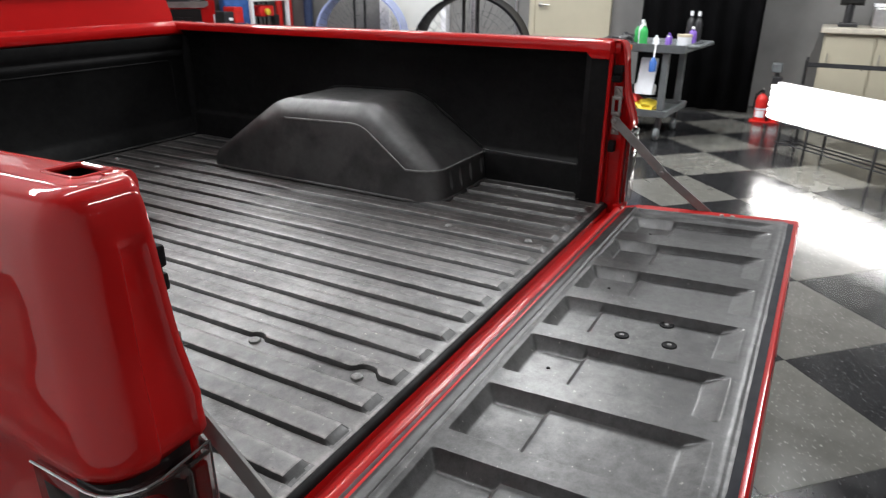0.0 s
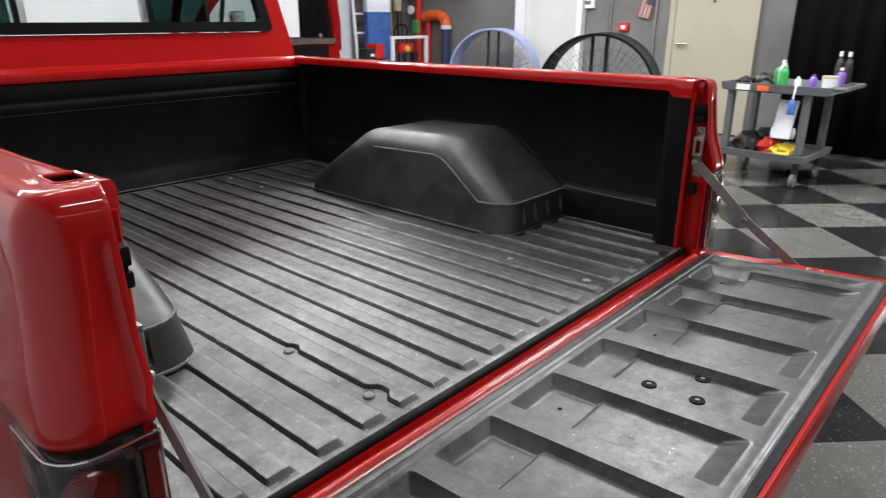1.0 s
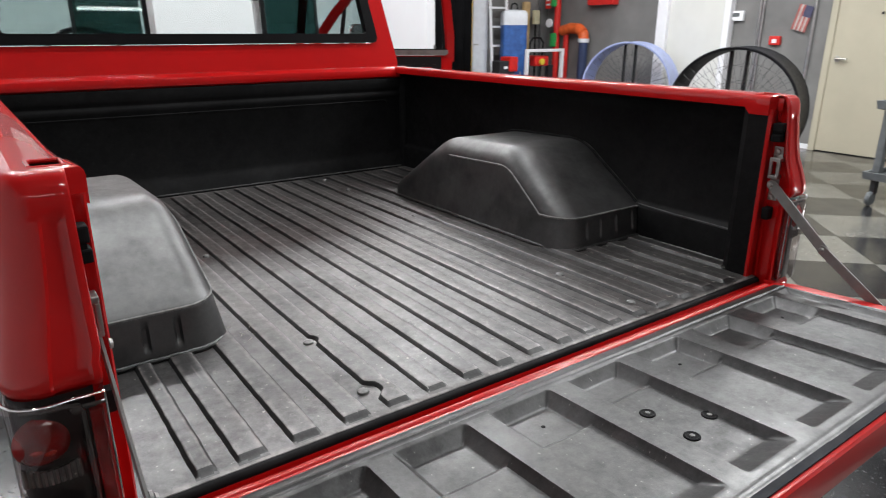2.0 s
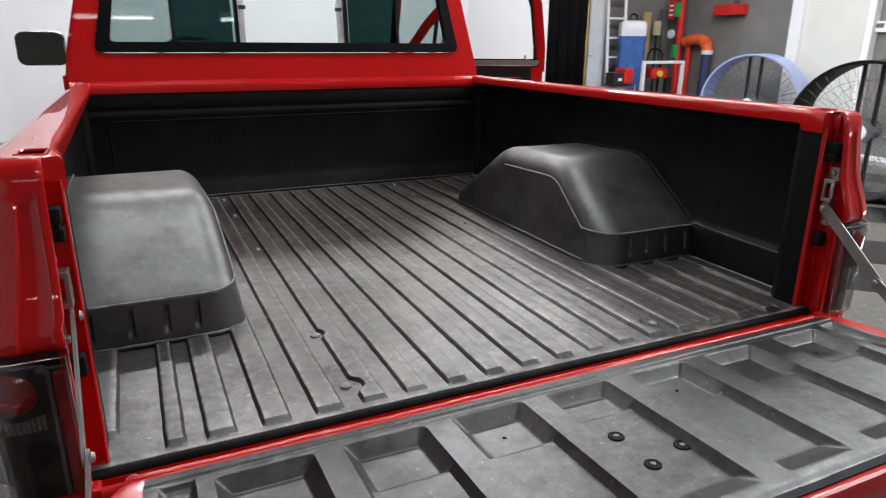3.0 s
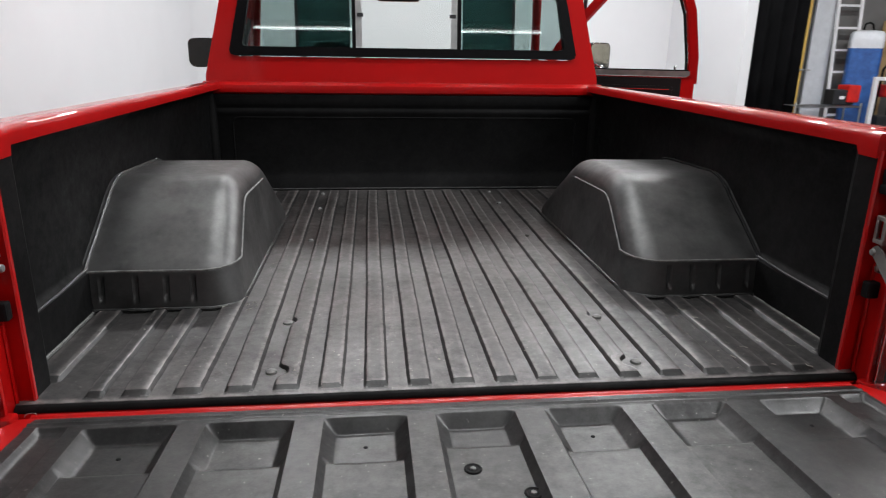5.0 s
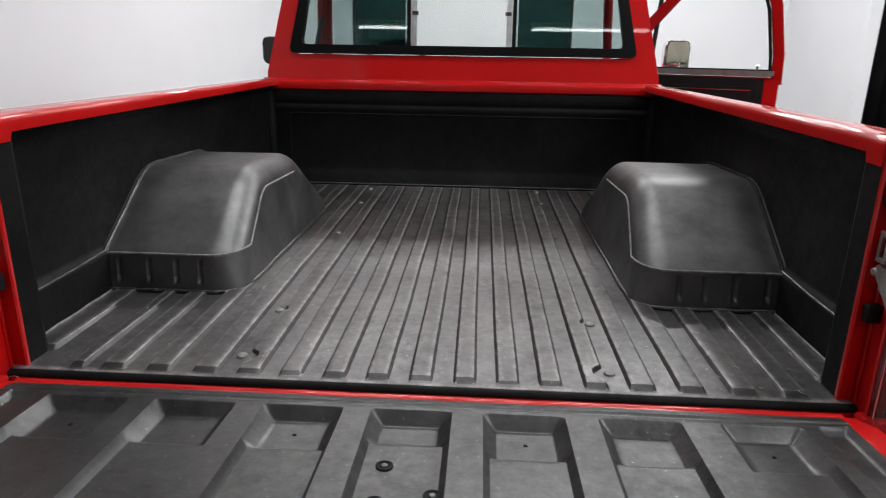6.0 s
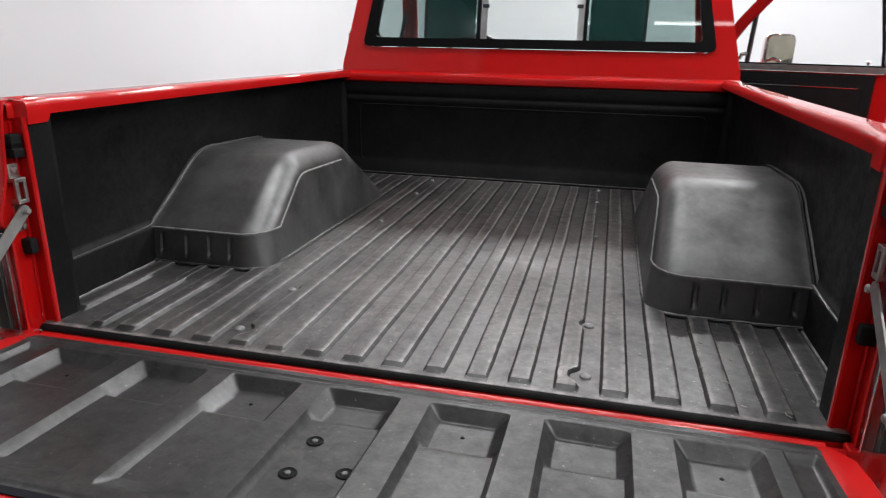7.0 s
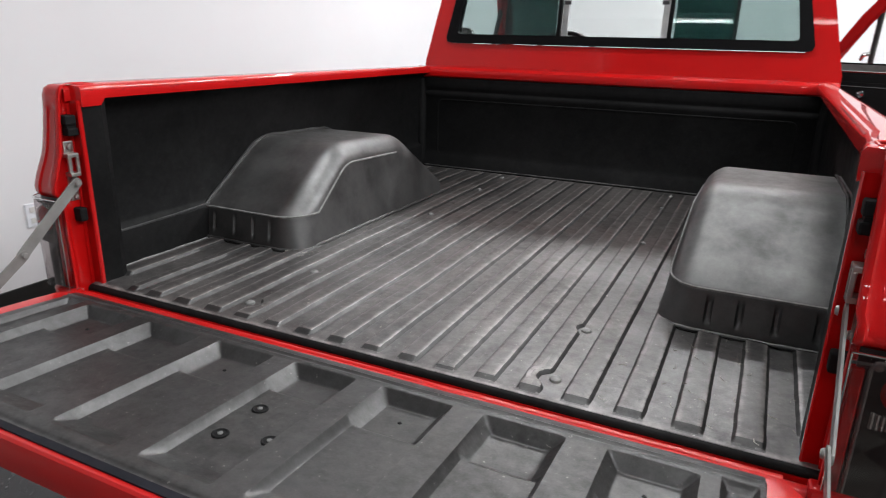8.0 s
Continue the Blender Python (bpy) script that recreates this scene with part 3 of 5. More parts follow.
for cx, cz, a0 in ((0.79, 1.035, 0), (-0.79, 1.035, 90), (-0.79, 0.815, 180), (0.79, 0.815, 270)):
    ring += [(cx + 0.03 * math.cos(radians(a0 + 15 * k)), 2.069, cz + 0.03 * math.sin(radians(a0 + 15 * k))) for k in range(7)]
part("panel_bead", rods(ring + ring[:1], 0.0032, 8), WALL_COAT, truck, "faint rounded bead pressed round the front panel", smooth=True)
top = [(2.062, 1.172), (2.050, 1.180), (2.046, 1.195), (2.050, 1.212), (2.064, 1.222), (2.090, 1.227), (2.120, 1.226), (2.135, 1.218), (2.138, 1.19), (2.138, 1.0), (2.11, 1.0), (2.11, 1.172)]
part("bulkhead_cap", prism(top, "x", -0.94, 0.94), RED, truck, "rolled red top edge of the bed front", smooth=True)


JAMB = 0.831
RECESS = 0.864


def lip_x(y):
    """Inner edge of the rail: a wider tongue at the rear, then slightly widening towards the cab."""
    return 0.842 + 0.018 * min(1.0, y / 2.1) - 0.017 * (1 - smoothstep(0.13, 0.19, y))


def bed_side(s):
    """Outer side of the bed: a lofted skin round the rear corner, a recessed jamb, a crowned rail and a stake pocket."""
    levels = [(1.2383, 0.905, 0.070), (1.236, 0.918, 0.062), (1.228, 0.930, 0.055), (1.212, 0.938, 0.049), (0.978, 0.967, 0.005), (0.968, 0.966, 0.010), (0.962, 0.964, 0.022), (0.90, 0.963, 0.022), (0.80, 0.961, 0.022), (0.722, 0.960, 0.022), (0.712, 0.960, 0.008), (0.65, 0.950, 0.006), (0.55, 0.935, 0.010), (0.46, 0.915, 0.015)]
    flow = [(1.228, 0.930, 0.055), (1.212, 0.938, 0.049), (1.17, 0.944, 0.043), (1.12, 0.948, 0.037), (1.07, 0.954, 0.029), (1.03, 0.961, 0.016), (0.995, 0.966, 0.006), (0.978, 0.967, 0.005)]
    levels[4:4] = [(z, *curve(flow, z)) for z in (1.20, 1.193, 1.186, 1.18, 1.174, 1.166, 1.15, 1.13, 1.11, 1.09, 1.075, 1.06, 1.045, 1.03, 1.015, 1.0, 0.988)]
    ys = [0.13, 0.2] + [0.28 + 0.06 * k for k in range(30)] + [2.12]
    rows = []
    for z, xo, yr in levels:
        r = 0.052 - 0.030 * min(1.0, max(0.0, (z - 1.165) / 0.0735)) ** 2.2
        e = 0.851 if z > 1.0 else 0.855
        dent = 0.0042 * smoothstep(-1.194, -1.174, -z)
        row = [(s * RECESS, 0.086, z), (s * RECESS, yr + 0.022, z), (s * (e + 0.006), yr + 0.012, z), (s * e, yr + 0.007, z), (s * (e + 0.0015), yr + 0.002, z), (s * (e + 0.006), yr, z), (s * (e + 0.011), yr, z), (s * (e + 0.0155), yr + dent, z), (s * ((xo - r) * 0.5 + e * 0.5 + 0.003), yr + dent * 1.25, z), (s * (xo - r - 0.004), yr + dent, z), (s * (xo - r), yr, z)]
        for k in range(1, 7):
            a = k * math.pi / 12
            row.append((s * (xo - r + r * math.sin(a)), yr + r - r * math.cos(a), z))
        row += [(s * xo, y, z) for y in ys]
        rows.append(row)
    rows.insert(0, [(x * (0.985 if abs(x) > 0.88 else 1.0), y + (0.012 if y < 0.1 else 0.0), 1.2372) for x, y, z in rows[0]])
    bm = loft(rows)
    # wheel opening
    cy, cz, rad = 1.05, 0.40, 0.43
    gone = [f for f in bm.faces if all(math.hypot(v.co.y - cy, v.co.z - cz) < rad and abs(v.co.x) > 0.9 and v.co.y > 0.3 for v in f.verts)]
    bmesh.ops.delete(bm, geom=gone, context="FACES")
    for v in bm.verts:
        d = math.hypot(v.co.y - cy, v.co.z - cz)
        if d < rad and v.co.y > 0.3 and abs(v.co.x) > 0.9:
            v.co.y, v.co.z = cy + (v.co.y - cy) * rad / d, cz + (v.co.z - cz) * rad / d
    # crowned rail top with the stake pocket left open
    yl = [0.068, 0.074, 0.084, 0.0925, 0.096, 0.150, 0.17, 0.3, 0.6, 1.0, 1.4, 1.8, 2.12]
    grid = []
    for k, y in enumerate(yl):
        e = 0.853 if y < 0.088 else lip_x(y)
        low = 1.198 if y < 0.088 else 1.201 - 0.003 * y if y > 0.16 else 1.184
        out = {0: 0.884, 1: 0.898, 2: 0.904}.get(k, 0.906)
        inner = max(0.8465, e + 0.013)
        cols = [(e + 0.001, low), (e, 1.222), (e + 0.0015, 1.2292), (e + 0.006, 1.2342), (inner, 1.2366), (min(0.8875, out - 0.006), 1.2380), (out, 1.2385)]
        grid.append([bm.verts.new((s * x, y, z)) for x, z in cols])
    for i in range(len(yl) - 1):
        for j in range(6):
            if i == 4 and j == 4:
                continue
            bm.faces.new((grid[i][j], grid[i][j + 1], grid[i + 1][j + 1], grid[i + 1][j]))
    for v in bm.verts:
        if v.co.z > 1.2:
            v.co.z -= 0.006 * max(0.0, v.co.y - 0.1) * min(1.0, (v.co.z - 1.2) / 0.03)
    side = part("bed_side", bm, RED, truck, "glossy red outer bed side with crowned rail", smooth=True)
    well = loft([[(s * x, y, z) for x, y in ((0.846, 0.0955), (0.888, 0.0955), (0.888, 0.1505), (0.846, 0.1505))] for z in (1.2318, 1.12)], True)
    well.faces.new(list(well.verts)[-4:])
    part("stake_pocket", well, RUBBER, side, "dark open stake pocket")
    ring = [(0.8475, 0.1005, 1.2368), (0.852, 0.0965, 1.2369), (0.882, 0.0965, 1.2374), (0.887, 0.1005, 1.2378), (0.887, 0.1455, 1.2378), (0.882, 0.1495, 1.2374), (0.852, 0.1495, 1.2369), (0.8475, 0.1455, 1.2368), (0.8475, 0.1005, 1.2368)]
    part("pocket_rim", rods([(s * x, y, z - 0.0012) for x, y, z in ring], 0.0032, 8), RED, side, smooth=True)
    # recessed rear jamb with its inner flange and pinch seam
    jamb = prism([(s * (RECESS + 0.02), 0.0845), (s * 0.842, 0.0845), (s * 0.834, 0.082), (s * JAMB, 0.085), (s * JAMB, 0.0925), (s * (RECESS + 0.02), 0.0925)], "z", 0.70, 1.200)
    part("jamb", jamb, RED, side, smooth=True)
    part("seam_line", rods([(s * 0.8615, 0.076, 0.72), (s * 0.8615, 0.078, 1.19)], 0.0035, 6), RED, side, smooth=True)
    # rubber tailgate stops
    part("stop_buffer", boxed(s * 0.838, s * 0.866, 0.051, 0.080, 1.142, 1.166), RUBBER, side, "black rubber tailgate stop", bevel=0.004)
    part("stop_buffer", boxed(s * 0.842, s * 0.866, 0.055, 0.081, 1.134, 1.143), RUBBER, side, bevel=0.001)
    part("stop_buffer", boxed(s * 0.837, s * 0.866, 0.053, 0.082, 1.115, 1.135), RUBBER, side, bevel=0.004)
    part("lower_buffer", boxed(s * 0.838, s * 0.866, 0.054, 0.075, 0.896, 0.932), RUBBER, side, bevel=0.005)
    # latch: two screwed tabs and a strap with a square window between them
    part("striker_tab", boxed(s * 0.859, s * 0.866, 0.050, 0.080, 1.066, 1.101), STEEL, side, "zinc-plated latch tab", bevel=0.002)
    part("striker_tab", boxed(s * 0.859, s * 0.866, 0.050, 0.074, 0.950, 1.012), STEEL, side, bevel=0.002)
    for y0, y1, z0, z1, x1 in ((0.045, 0.075, 1.062, 1.072, 0.864), (0.047, 0.075, 1.014, 1.024, 0.864), (0.045, 0.0545, 1.023, 1.063, 0.848), (0.0665, 0.075, 1.023, 1.063, 0.848)):
        part("striker_loop", boxed(s * 0.8405, s * x1, y0, y1, z0, z1), STEEL, side, "bright steel striker loop", bevel=0.0022)
    for z, r in ((1.087, 0.009), (0.960, 0.008)):
        part("screw", lathe([(0.0001, 0.006), (r * 0.8, 0.005), (r, 0.0)], 10, m=pose(s * 0.859, 0.064, z, 0, -90 * s, 0)), STEEL, side, smooth=True)
    # tail lamp round the corner
    lens, shell = [], []
    for z, g in ((0.962, 0.006), (0.954, 0.0), (0.84, -0.001), (0.728, 0.0), (0.720, 0.006)):
        row = [(s * 0.8575, 0.024, z), (s * (0.8575 + g), 0.006 + g, z), (s * 0.868, 0.002 + g, z), (s * 0.90, 0.001 + g, z), (s * 0.922, 0.0 + g, z)]
        back = [(s * 0.8590, 0.026, z), (s * 0.880, 0.0205, z), (s * 0.922, 0.0195, z)]
        for k in range(1, 6):
            a = k * math.pi / 10
            row.append((s * (0.923 + (0.046 - g) * math.sin(a)), 0.046 - (0.046 - g) * math.cos(a), z))
            back.append((s * (0.923 + 0.0405 * math.sin(a)), 0.0600 - 0.0405 * math.cos(a), z))
        row += [(s * (0.969 - g), 0.09, z), (s * (0.969 - g), 0.135 - g, z), (s * 0.955, 0.137, z)]
        back += [(s * 0.9635, 0.09, z), (s * 0.9635, 0.134, z)]
        lens.append(row)
        shell.append(back)
    lamp = part("tail_lamp", loft(lens), LENS_COVER, side, "smoked red tail lamp with thin chrome rim", smooth=True)
    part("lamp_housing", loft(shell), LAMP_DARK, lamp, "near-black smoked lamp body", smooth=True)
    part("red_lens", boxed(s * 0.861, s * 0.8785, 0.008, 0.0195, 0.728, 0.934), LENS_RED, lamp, "red reflector strip", bevel=0.003)
    at = pose(s * 0.934, 0.0215, 0.901, 90, 0, 0)
    part("red_dome", lathe([(0.0001, 0.0135), (0.008, 0.0128), (0.018, 0.0100), (0.027, 0.0052), (0.034, -0.002)], 28, m=at @ Matrix.Diagonal((1.0, 1.06, 1, 1))), LENS_RED, lamp, "round red lamp dome", smooth=True)
    # two glints of the bulb, put on as brighter red discs
    for dx, dz in ((-0.008, -0.006), (0.005, -0.011)):
        part("bulb_glint", lathe([(0.0001, 0.0145), (0.0045, 0.0125), (0.006, 0.009)], 10, m=at @ pose(dx, dz, 0.0004) @ Matrix.Diagonal((1.5, 0.8, 1, 1))), LENS_BRIGHT, lamp, "bright glint painted on the lamp dome", smooth=True)
    for k in range(10):
        x = 0.900 + 0.0068 * k
        drop = 0.006 * math.sin(k * math.pi / 9)
        y = 0.016 + 0.010 * smoothstep(0.935, 0.966, x)
        part("lens_rib", rods([(s * x, y, 0.868 - drop), (s * x, y - 0.001, 0.842)], 0.0034, 6), LENS_CLEAR, lamp, "clear ribbed reversing lens" if k == 0 else "", smooth=True)
    part("divider", rods([(s * 0.8845, 0.0105, 0.728), (s * 0.8845, 0.0105, 0.934), (s * 0.889, 0.0100, 0.944), (s * 0.900, 0.0095, 0.948), (s * 0.930, 0.0105, 0.9495), (s * 0.952, 0.020, 0.9495)], 0.0036, 8), LENS_GREY, lamp, "smoky inner edge of the lamp cover", smooth=True)
    part("divider", rods([(s * 0.858, 0.0115, 0.941), (s * 0.884, 0.0085, 0.943)], 0.0028, 8), LENS_GREY, lamp, smooth=True)
    part("mount_boss", lathe([(0.0001, 0.007), (0.006, 0.006), (0.0085, 0.0)], 12, m=pose(s * 0.8925, 0.012, 0.9405, 90, 0, 0)), LENS_GREY, lamp, "moulded clear mounting boss", smooth=True)
    rim = [(s * (0.923 + 0.047 * math.sin(k * math.pi / 10)), 0.046 - 0.047 * math.cos(k * math.pi / 10), 0.960) for k in range(6)]
    part("rim", rods([(s * 0.8570, 0.006, 0.958), (s * 0.900, 0.0015, 0.9595)] + rim + [(s * 0.970, 0.135, 0.960)], 0.0018, 8), CHROME, lamp, "thin chrome rim", smooth=True)
    part("rim", rods([(s * 0.8572, 0.006, 0.956), (s * 0.8572, 0.006, 0.725)], 0.0014, 8), CHROME, lamp, smooth=True)
    # fold-down support arm of the tailgate
    a, m, b = Vector((s * 0.864, 0.060, 0.997)), Vector((s * 0.862, -0.105, 0.852)), Vector((s * 0.870, -0.262, 0.738))
    for p, q, w in ((a, m, 0.0135), (m, b, 0.0125)):
        d = (q - p).normalized()
        nrm = Vector((0, -d.z, d.y))
        off = 0.0024 if p is a else -0.0024
        quad = [q + d * (w * math.cos(g)) + nrm * (w * math.sin(g)) for g in [radians(k) for k in range(90, -91, -20)]]
        quad += [p + d * (w * math.cos(g)) + nrm * (w * math.sin(g)) for g in [radians(k) for k in range(-90, -271, -20)]]
        bm = bmesh.new()
        lo = [bm.verts.new(v + Vector((s * (off - 0.0019) - s * 0.021, 0, 0))) for v in quad]
        hi = [bm.verts.new(v + Vector((s * (off + 0.0019) - s * 0.021, 0, 0))) for v in quad]
        for k in range(len(lo)):
            bm.faces.new((lo[k], lo[k - 1], hi[k - 1], hi[k]))
        bm.faces.new(lo), bm.faces.new(hi)
        part("support_arm", bm, ARM_STEEL, side, "folding grey steel tailgate support arm", bevel=0.0012)
    for p in (a, m, b):
        part("pivot", lathe([(0.0001, 0.005), (0.006, 0.004), (0.008, 0.0)], 12, m=Matrix.Translation(p - Vector((s * 0.028, 0, 0))) @ pose(0, 0, 0, 0, -90 * s, 0)), ARM_STEEL, side, smooth=True)


for s in (-1, 1):
    bed_side(s)
# sill below the floor's rear edge
part("sill_flange", boxed(-0.856, 0.856, 0.0595, 0.0712, 0.684, BED - 0.0235), RED_SCUFFED, truck, "narrow red flange under the bed's rear lip", bevel=0.002)
part("rear_sill", boxed(-0.856, 0.856, 0.026, 0.0712, 0.54, 0.690), RED, truck, "red sill below the bed's rear edge", bevel=0.006)

# ---- tailgate, lowered ----
TG = Matrix.Translation((0, 0.0, 0.737)) @ pose(0, 0, 0, -2.9, 0, 0)


def on_gate(x, v, h):
    """A point of the tailgate: x across, v out from the hinge, h above its face."""
    return TG @ Vector((x, -v, h))


half = [(0.010, 0.802), (0.020, 0.815), (0.050, 0.838), (0.10, 0.842), (0.30, 0.846), (0.497, 0.850), (0.506, 0.846)]
shell = bmesh.new()
rings = []
# height, inset of the sides, inset of the hinge and outer edges
for h, gx, gv in ((-0.050, -0.078, -0.021), (-0.003, -0.075, -0.0185), (0.0, -0.068, -0.015), (0.0, -0.005, -0.004), (-0.004, 0.0, 0.0), (-0.03, 0.003, 0.003), (-0.065, -0.004, -0.004)):
    ring = [on_gate(-(w + gx), v - (gv if v < 0.012 else -gv if v > 0.49 else 0), h) for v, w in half]
    ring += [on_gate(w + gx, v - (gv if v < 0.012 else -gv if v > 0.49 else 0), h) for v, w in reversed(half)]
    rings.append(ring)
loft(rings, True, shell)
shell.faces.new([v for v in list(shell.verts)[-len(rings[0]):]])
shell.faces.new([v for v in list(shell.verts)[:len(rings[0])]])
gate = part("tailgate", shell, RED_SCUFFED, truck, "lowered red tailgate with black ribbed liner", smooth=True)

# pockets of the liner: centre, half width, distance of the step from the hinge
POCKETS = [(-0.602, 0.079, 0.188), (-0.399, 0.0765, 0.188), (-0.1975, 0.0745, 0.188), (0.001, 0.0735, 0.160), (0.2035, 0.0735, 0.188), (0.4085, 0.0735, 0.188), (0.620, 0.071, 0.188), (-0.734, 0.027, 0.0), (0.746, 0.0265, 0.0)]


def liner_height(x, v):
    h = 0.0
    for cx, hx, step in POCKETS:
        if abs(x - cx) < hx:
            u = hx - abs(x - cx)
            past = smoothstep(step - 0.005, step + 0.005, v) if step else 1.0
            slope = 0.009 if not step else 0.0235 - 0.0125 * past
            flank = max(0.0, 1 - u / slope)
            ends = max(0.0, 1 - (v - (0.070 if step else 0.058)) / 0.021, 1 - (0.447 - v) / 0.044)
            dip = 1 - min(1.0, (flank ** 5 + ends ** 5) ** 0.2)
            deep = 0.024 - 0.0072 * past if step else 0.011
            if step:
                dip = dip ** 0.9
            h -= deep * dip
    # bead near the hinge and a step at the outer edge
    h += 0.0035 * math.exp(-((v - 0.050) / 0.0035) ** 2) + 0.002 * math.exp(-((v - 0.062) / 0.003) ** 2)
    h -= 0.003 * smoothstep(0.466, 0.476, v) + 0.019 * (1 - smoothstep(-0.006, 0.034, v))
    return h + 0.0008 * noise.noise((x * 6, v * 9, 0.3))


def spread(lo, hi, step, marks):
    """Even steps with extra lines at the marks."""
    out = sorted(list(np.arange(lo, hi, step)) + [hi] + [m for m in marks if lo < m < hi])
    keep = [out[0]]
    for q in out[1:]:
        if q - keep[-1] > 0.0011:
            keep.append(q)
    return keep


xs = spread(-0.780, 0.780, 0.010, [cx + k * (hx - d) for cx, hx, step in POCKETS for k in (-1, 1) for d in (-0.0015, 0.0, 0.0015, 0.0045, 0.008, 0.0115, 0.016, 0.021, 0.024)])
vs_ = spread(-0.004, 0.480, 0.0075, [0.043, 0.0465, 0.048, 0.050, 0.052, 0.0535, 0.057, 0.060, 0.062, 0.064, 0.0685, 0.0705, 0.072, 0.076, 0.082, 0.0875, 0.0905, 0.094, 0.154, 0.157, 0.160, 0.163, 0.166, 0.182, 0.185, 0.188, 0.191, 0.194, 0.4015, 0.4045, 0.441, 0.4455, 0.448, 0.468, 0.471, 0.474])
rows = []
for j, v in enumerate(vs_):
    rows.append([on_gate(x * (0.990 + 0.010 * min(1.0, max(0.0, v) / 0.04) + 0.034 * (v / 0.47) ** 2) if abs(x) > 0.7755 else x, v, 0.006 + liner_height(x, v)) for x in xs])
rows.insert(0, [p - Vector((0, -0.003, 0.012)) for p in rows[0]])
rows.append([p - Vector((0, 0.003, 0.012)) for p in rows[-1]])
rows = [[row[0] + Vector((-0.003, 0, -0.012))] + row + [row[-1] + Vector((0.003, 0, -0.012))] for row in rows]
part("hinge_bead", bead([on_gate(x, -0.0135 + 0.0006 * noise.noise((x * 9, 0, 4.0)) + 0.0007 * noise.noise((x * 37, 0, 1.0)), -0.0195 + 0.0009 * noise.noise((x * 7, 3.0, 0)) + 0.0009 * noise.noise((x * 29, 8.0, 0))) for x in np.arange(-0.806, 0.807, 0.013)], 0.0112, 16), RED_SCUFFED, gate, "rolled red edge along the hinge", smooth=True)
liner = part("liner", loft(rows), LINER, gate, "scuffed black plastic tailgate liner with recessed pockets", smooth=True)
seal = [on_gate(x, v, h) for x in (-0.80, 0.80) for v, h in ((0.479, 0.003), (0.494, 0.003), (0.494, -0.004), (0.479, -0.004))]
bm = bmesh.new()
sv = [bm.verts.new(p) for p in seal]
for k in range(4):
    bm.faces.new((sv[k], sv[(k + 1) % 4], sv[4 + (k + 1) % 4], sv[4 + k]))
bm.faces.new(sv[:4]), bm.faces.new(sv[4:])
part("edge_seal", bm, NAVY, gate, "dark blue-black strip along the edge")
for bx, bv in ((-0.026, 0.228), (-0.028, 0.322), (0.056, 0.300)):
    m = TG @ pose(bx, -bv, -0.0100)
    part("grommet", lathe([(0.0150, -0.002), (0.0145, 0.0012), (0.0125, 0.0020), (0.0108, 0.0012), (0.0098, 0.0004), (0.0001, 0.0004)], 20, m=m), RUBBER, liner, "round black bolt recess", smooth=True)
    part("bolt", lathe([(0.0050, 0.0002), (0.0050, 0.0020), (0.0038, 0.0026), (0.0001, 0.0024)], 6, m=m @ pose(0, 0, 0, 0, 0, 20)), BOLT_MAT, liner, smooth=False)
for cx, hx, step in (POCKETS[0], POCKETS[2], POCKETS[4], POCKETS[6]):
    part("screw", lathe([(0.0001, 0.0015), (0.003, 0.001), (0.0045, -0.001)], 8, m=TG @ pose(cx, -0.135, -0.0172)), RUBBER, liner)
for x in (0.815, -0.815):
    for v in (0.30, 0.33):
        part("side_bolt", lathe([(0.0001, 0.005), (0.006, 0.004), (0.007, 0.0)], 8, m=TG @ pose(x, -v, -0.001)), STEEL, gate)
for s in (-1, 1):
    if s < 0:
        part("wire_loop", rods([(-0.797 + 0.009 * math.cos(k * math.pi / 8), -0.006 + 0.003 * math.cos(k * math.pi / 8), 0.738 + 0.006 * math.sin(k * math.pi / 8)) for k in range(9)], 0.0008, 6), STEEL, gate, "small bright wire loop", smooth=True)
    part("hinge_block", boxed(s * 0.842, s * 0.868, 0.008, 0.040, 0.690, 0.722), RED, gate, "red hinge block", bevel=0.006)
    part("hinge", rods([(s * 0.806, 0.022, 0.704), (s * 0.85, 0.022, 0.704)], 0.011, 12), RED, gate, smooth=True)

# ---- cab ----


def ring_frame(outer, inner, y0, y1, bm=None):
    """A flat frame between two outlines of (x, z), of some depth along y; slant leans it forward with height."""
    bm = bm or bmesh.new()
    n = len(outer)

    def put(p, y):
        return (p[0], y + SLANT * (p[1] - 1.30), p[1])

    of, ob_, nf, nb = ([bm.verts.new(put(p, y)) for p in pts] for pts, y in ((outer, y0), (outer, y1), (inner, y0), (inner, y1)))
    for i in range(n):
        j = (i + 1) % n
        for q in ((of[i], of[j], nf[j], nf[i]), (ob_[i], ob_[j], nb[j], nb[i]), (of[i], of[j], ob_[j], ob_[i]), (nf[i], nf[j], nb[j], nb[i])):
            bm.faces.new(q)
    return bm


SLANT = 0.10
cab = part("cab_back", ring_frame([(-0.955, 1.10), (-0.950, 1.25), (-0.862, 1.62), (-0.79, 1.80), (-0.70, 1.86), (0.70, 1.86), (0.79, 1.80), (0.862, 1.62), (0.950, 1.25), (0.955, 1.10)],
                                  [(-0.800, 1.337), (-0.828, 1.356), (-0.778, 1.60), (-0.745, 1.70), (-0.70, 1.735), (0.70, 1.735), (0.745, 1.70), (0.778, 1.60), (0.828, 1.356), (0.800, 1.337)], 2.185, 2.235), RED, truck, "red back of the cab with sliding rear window", smooth=False, bevel=0.012)
part("cab_lower_back", boxed(-0.95, 0.95, 2.165, 2.215, 0.55, 1.20), RED, cab, bevel=0.01)
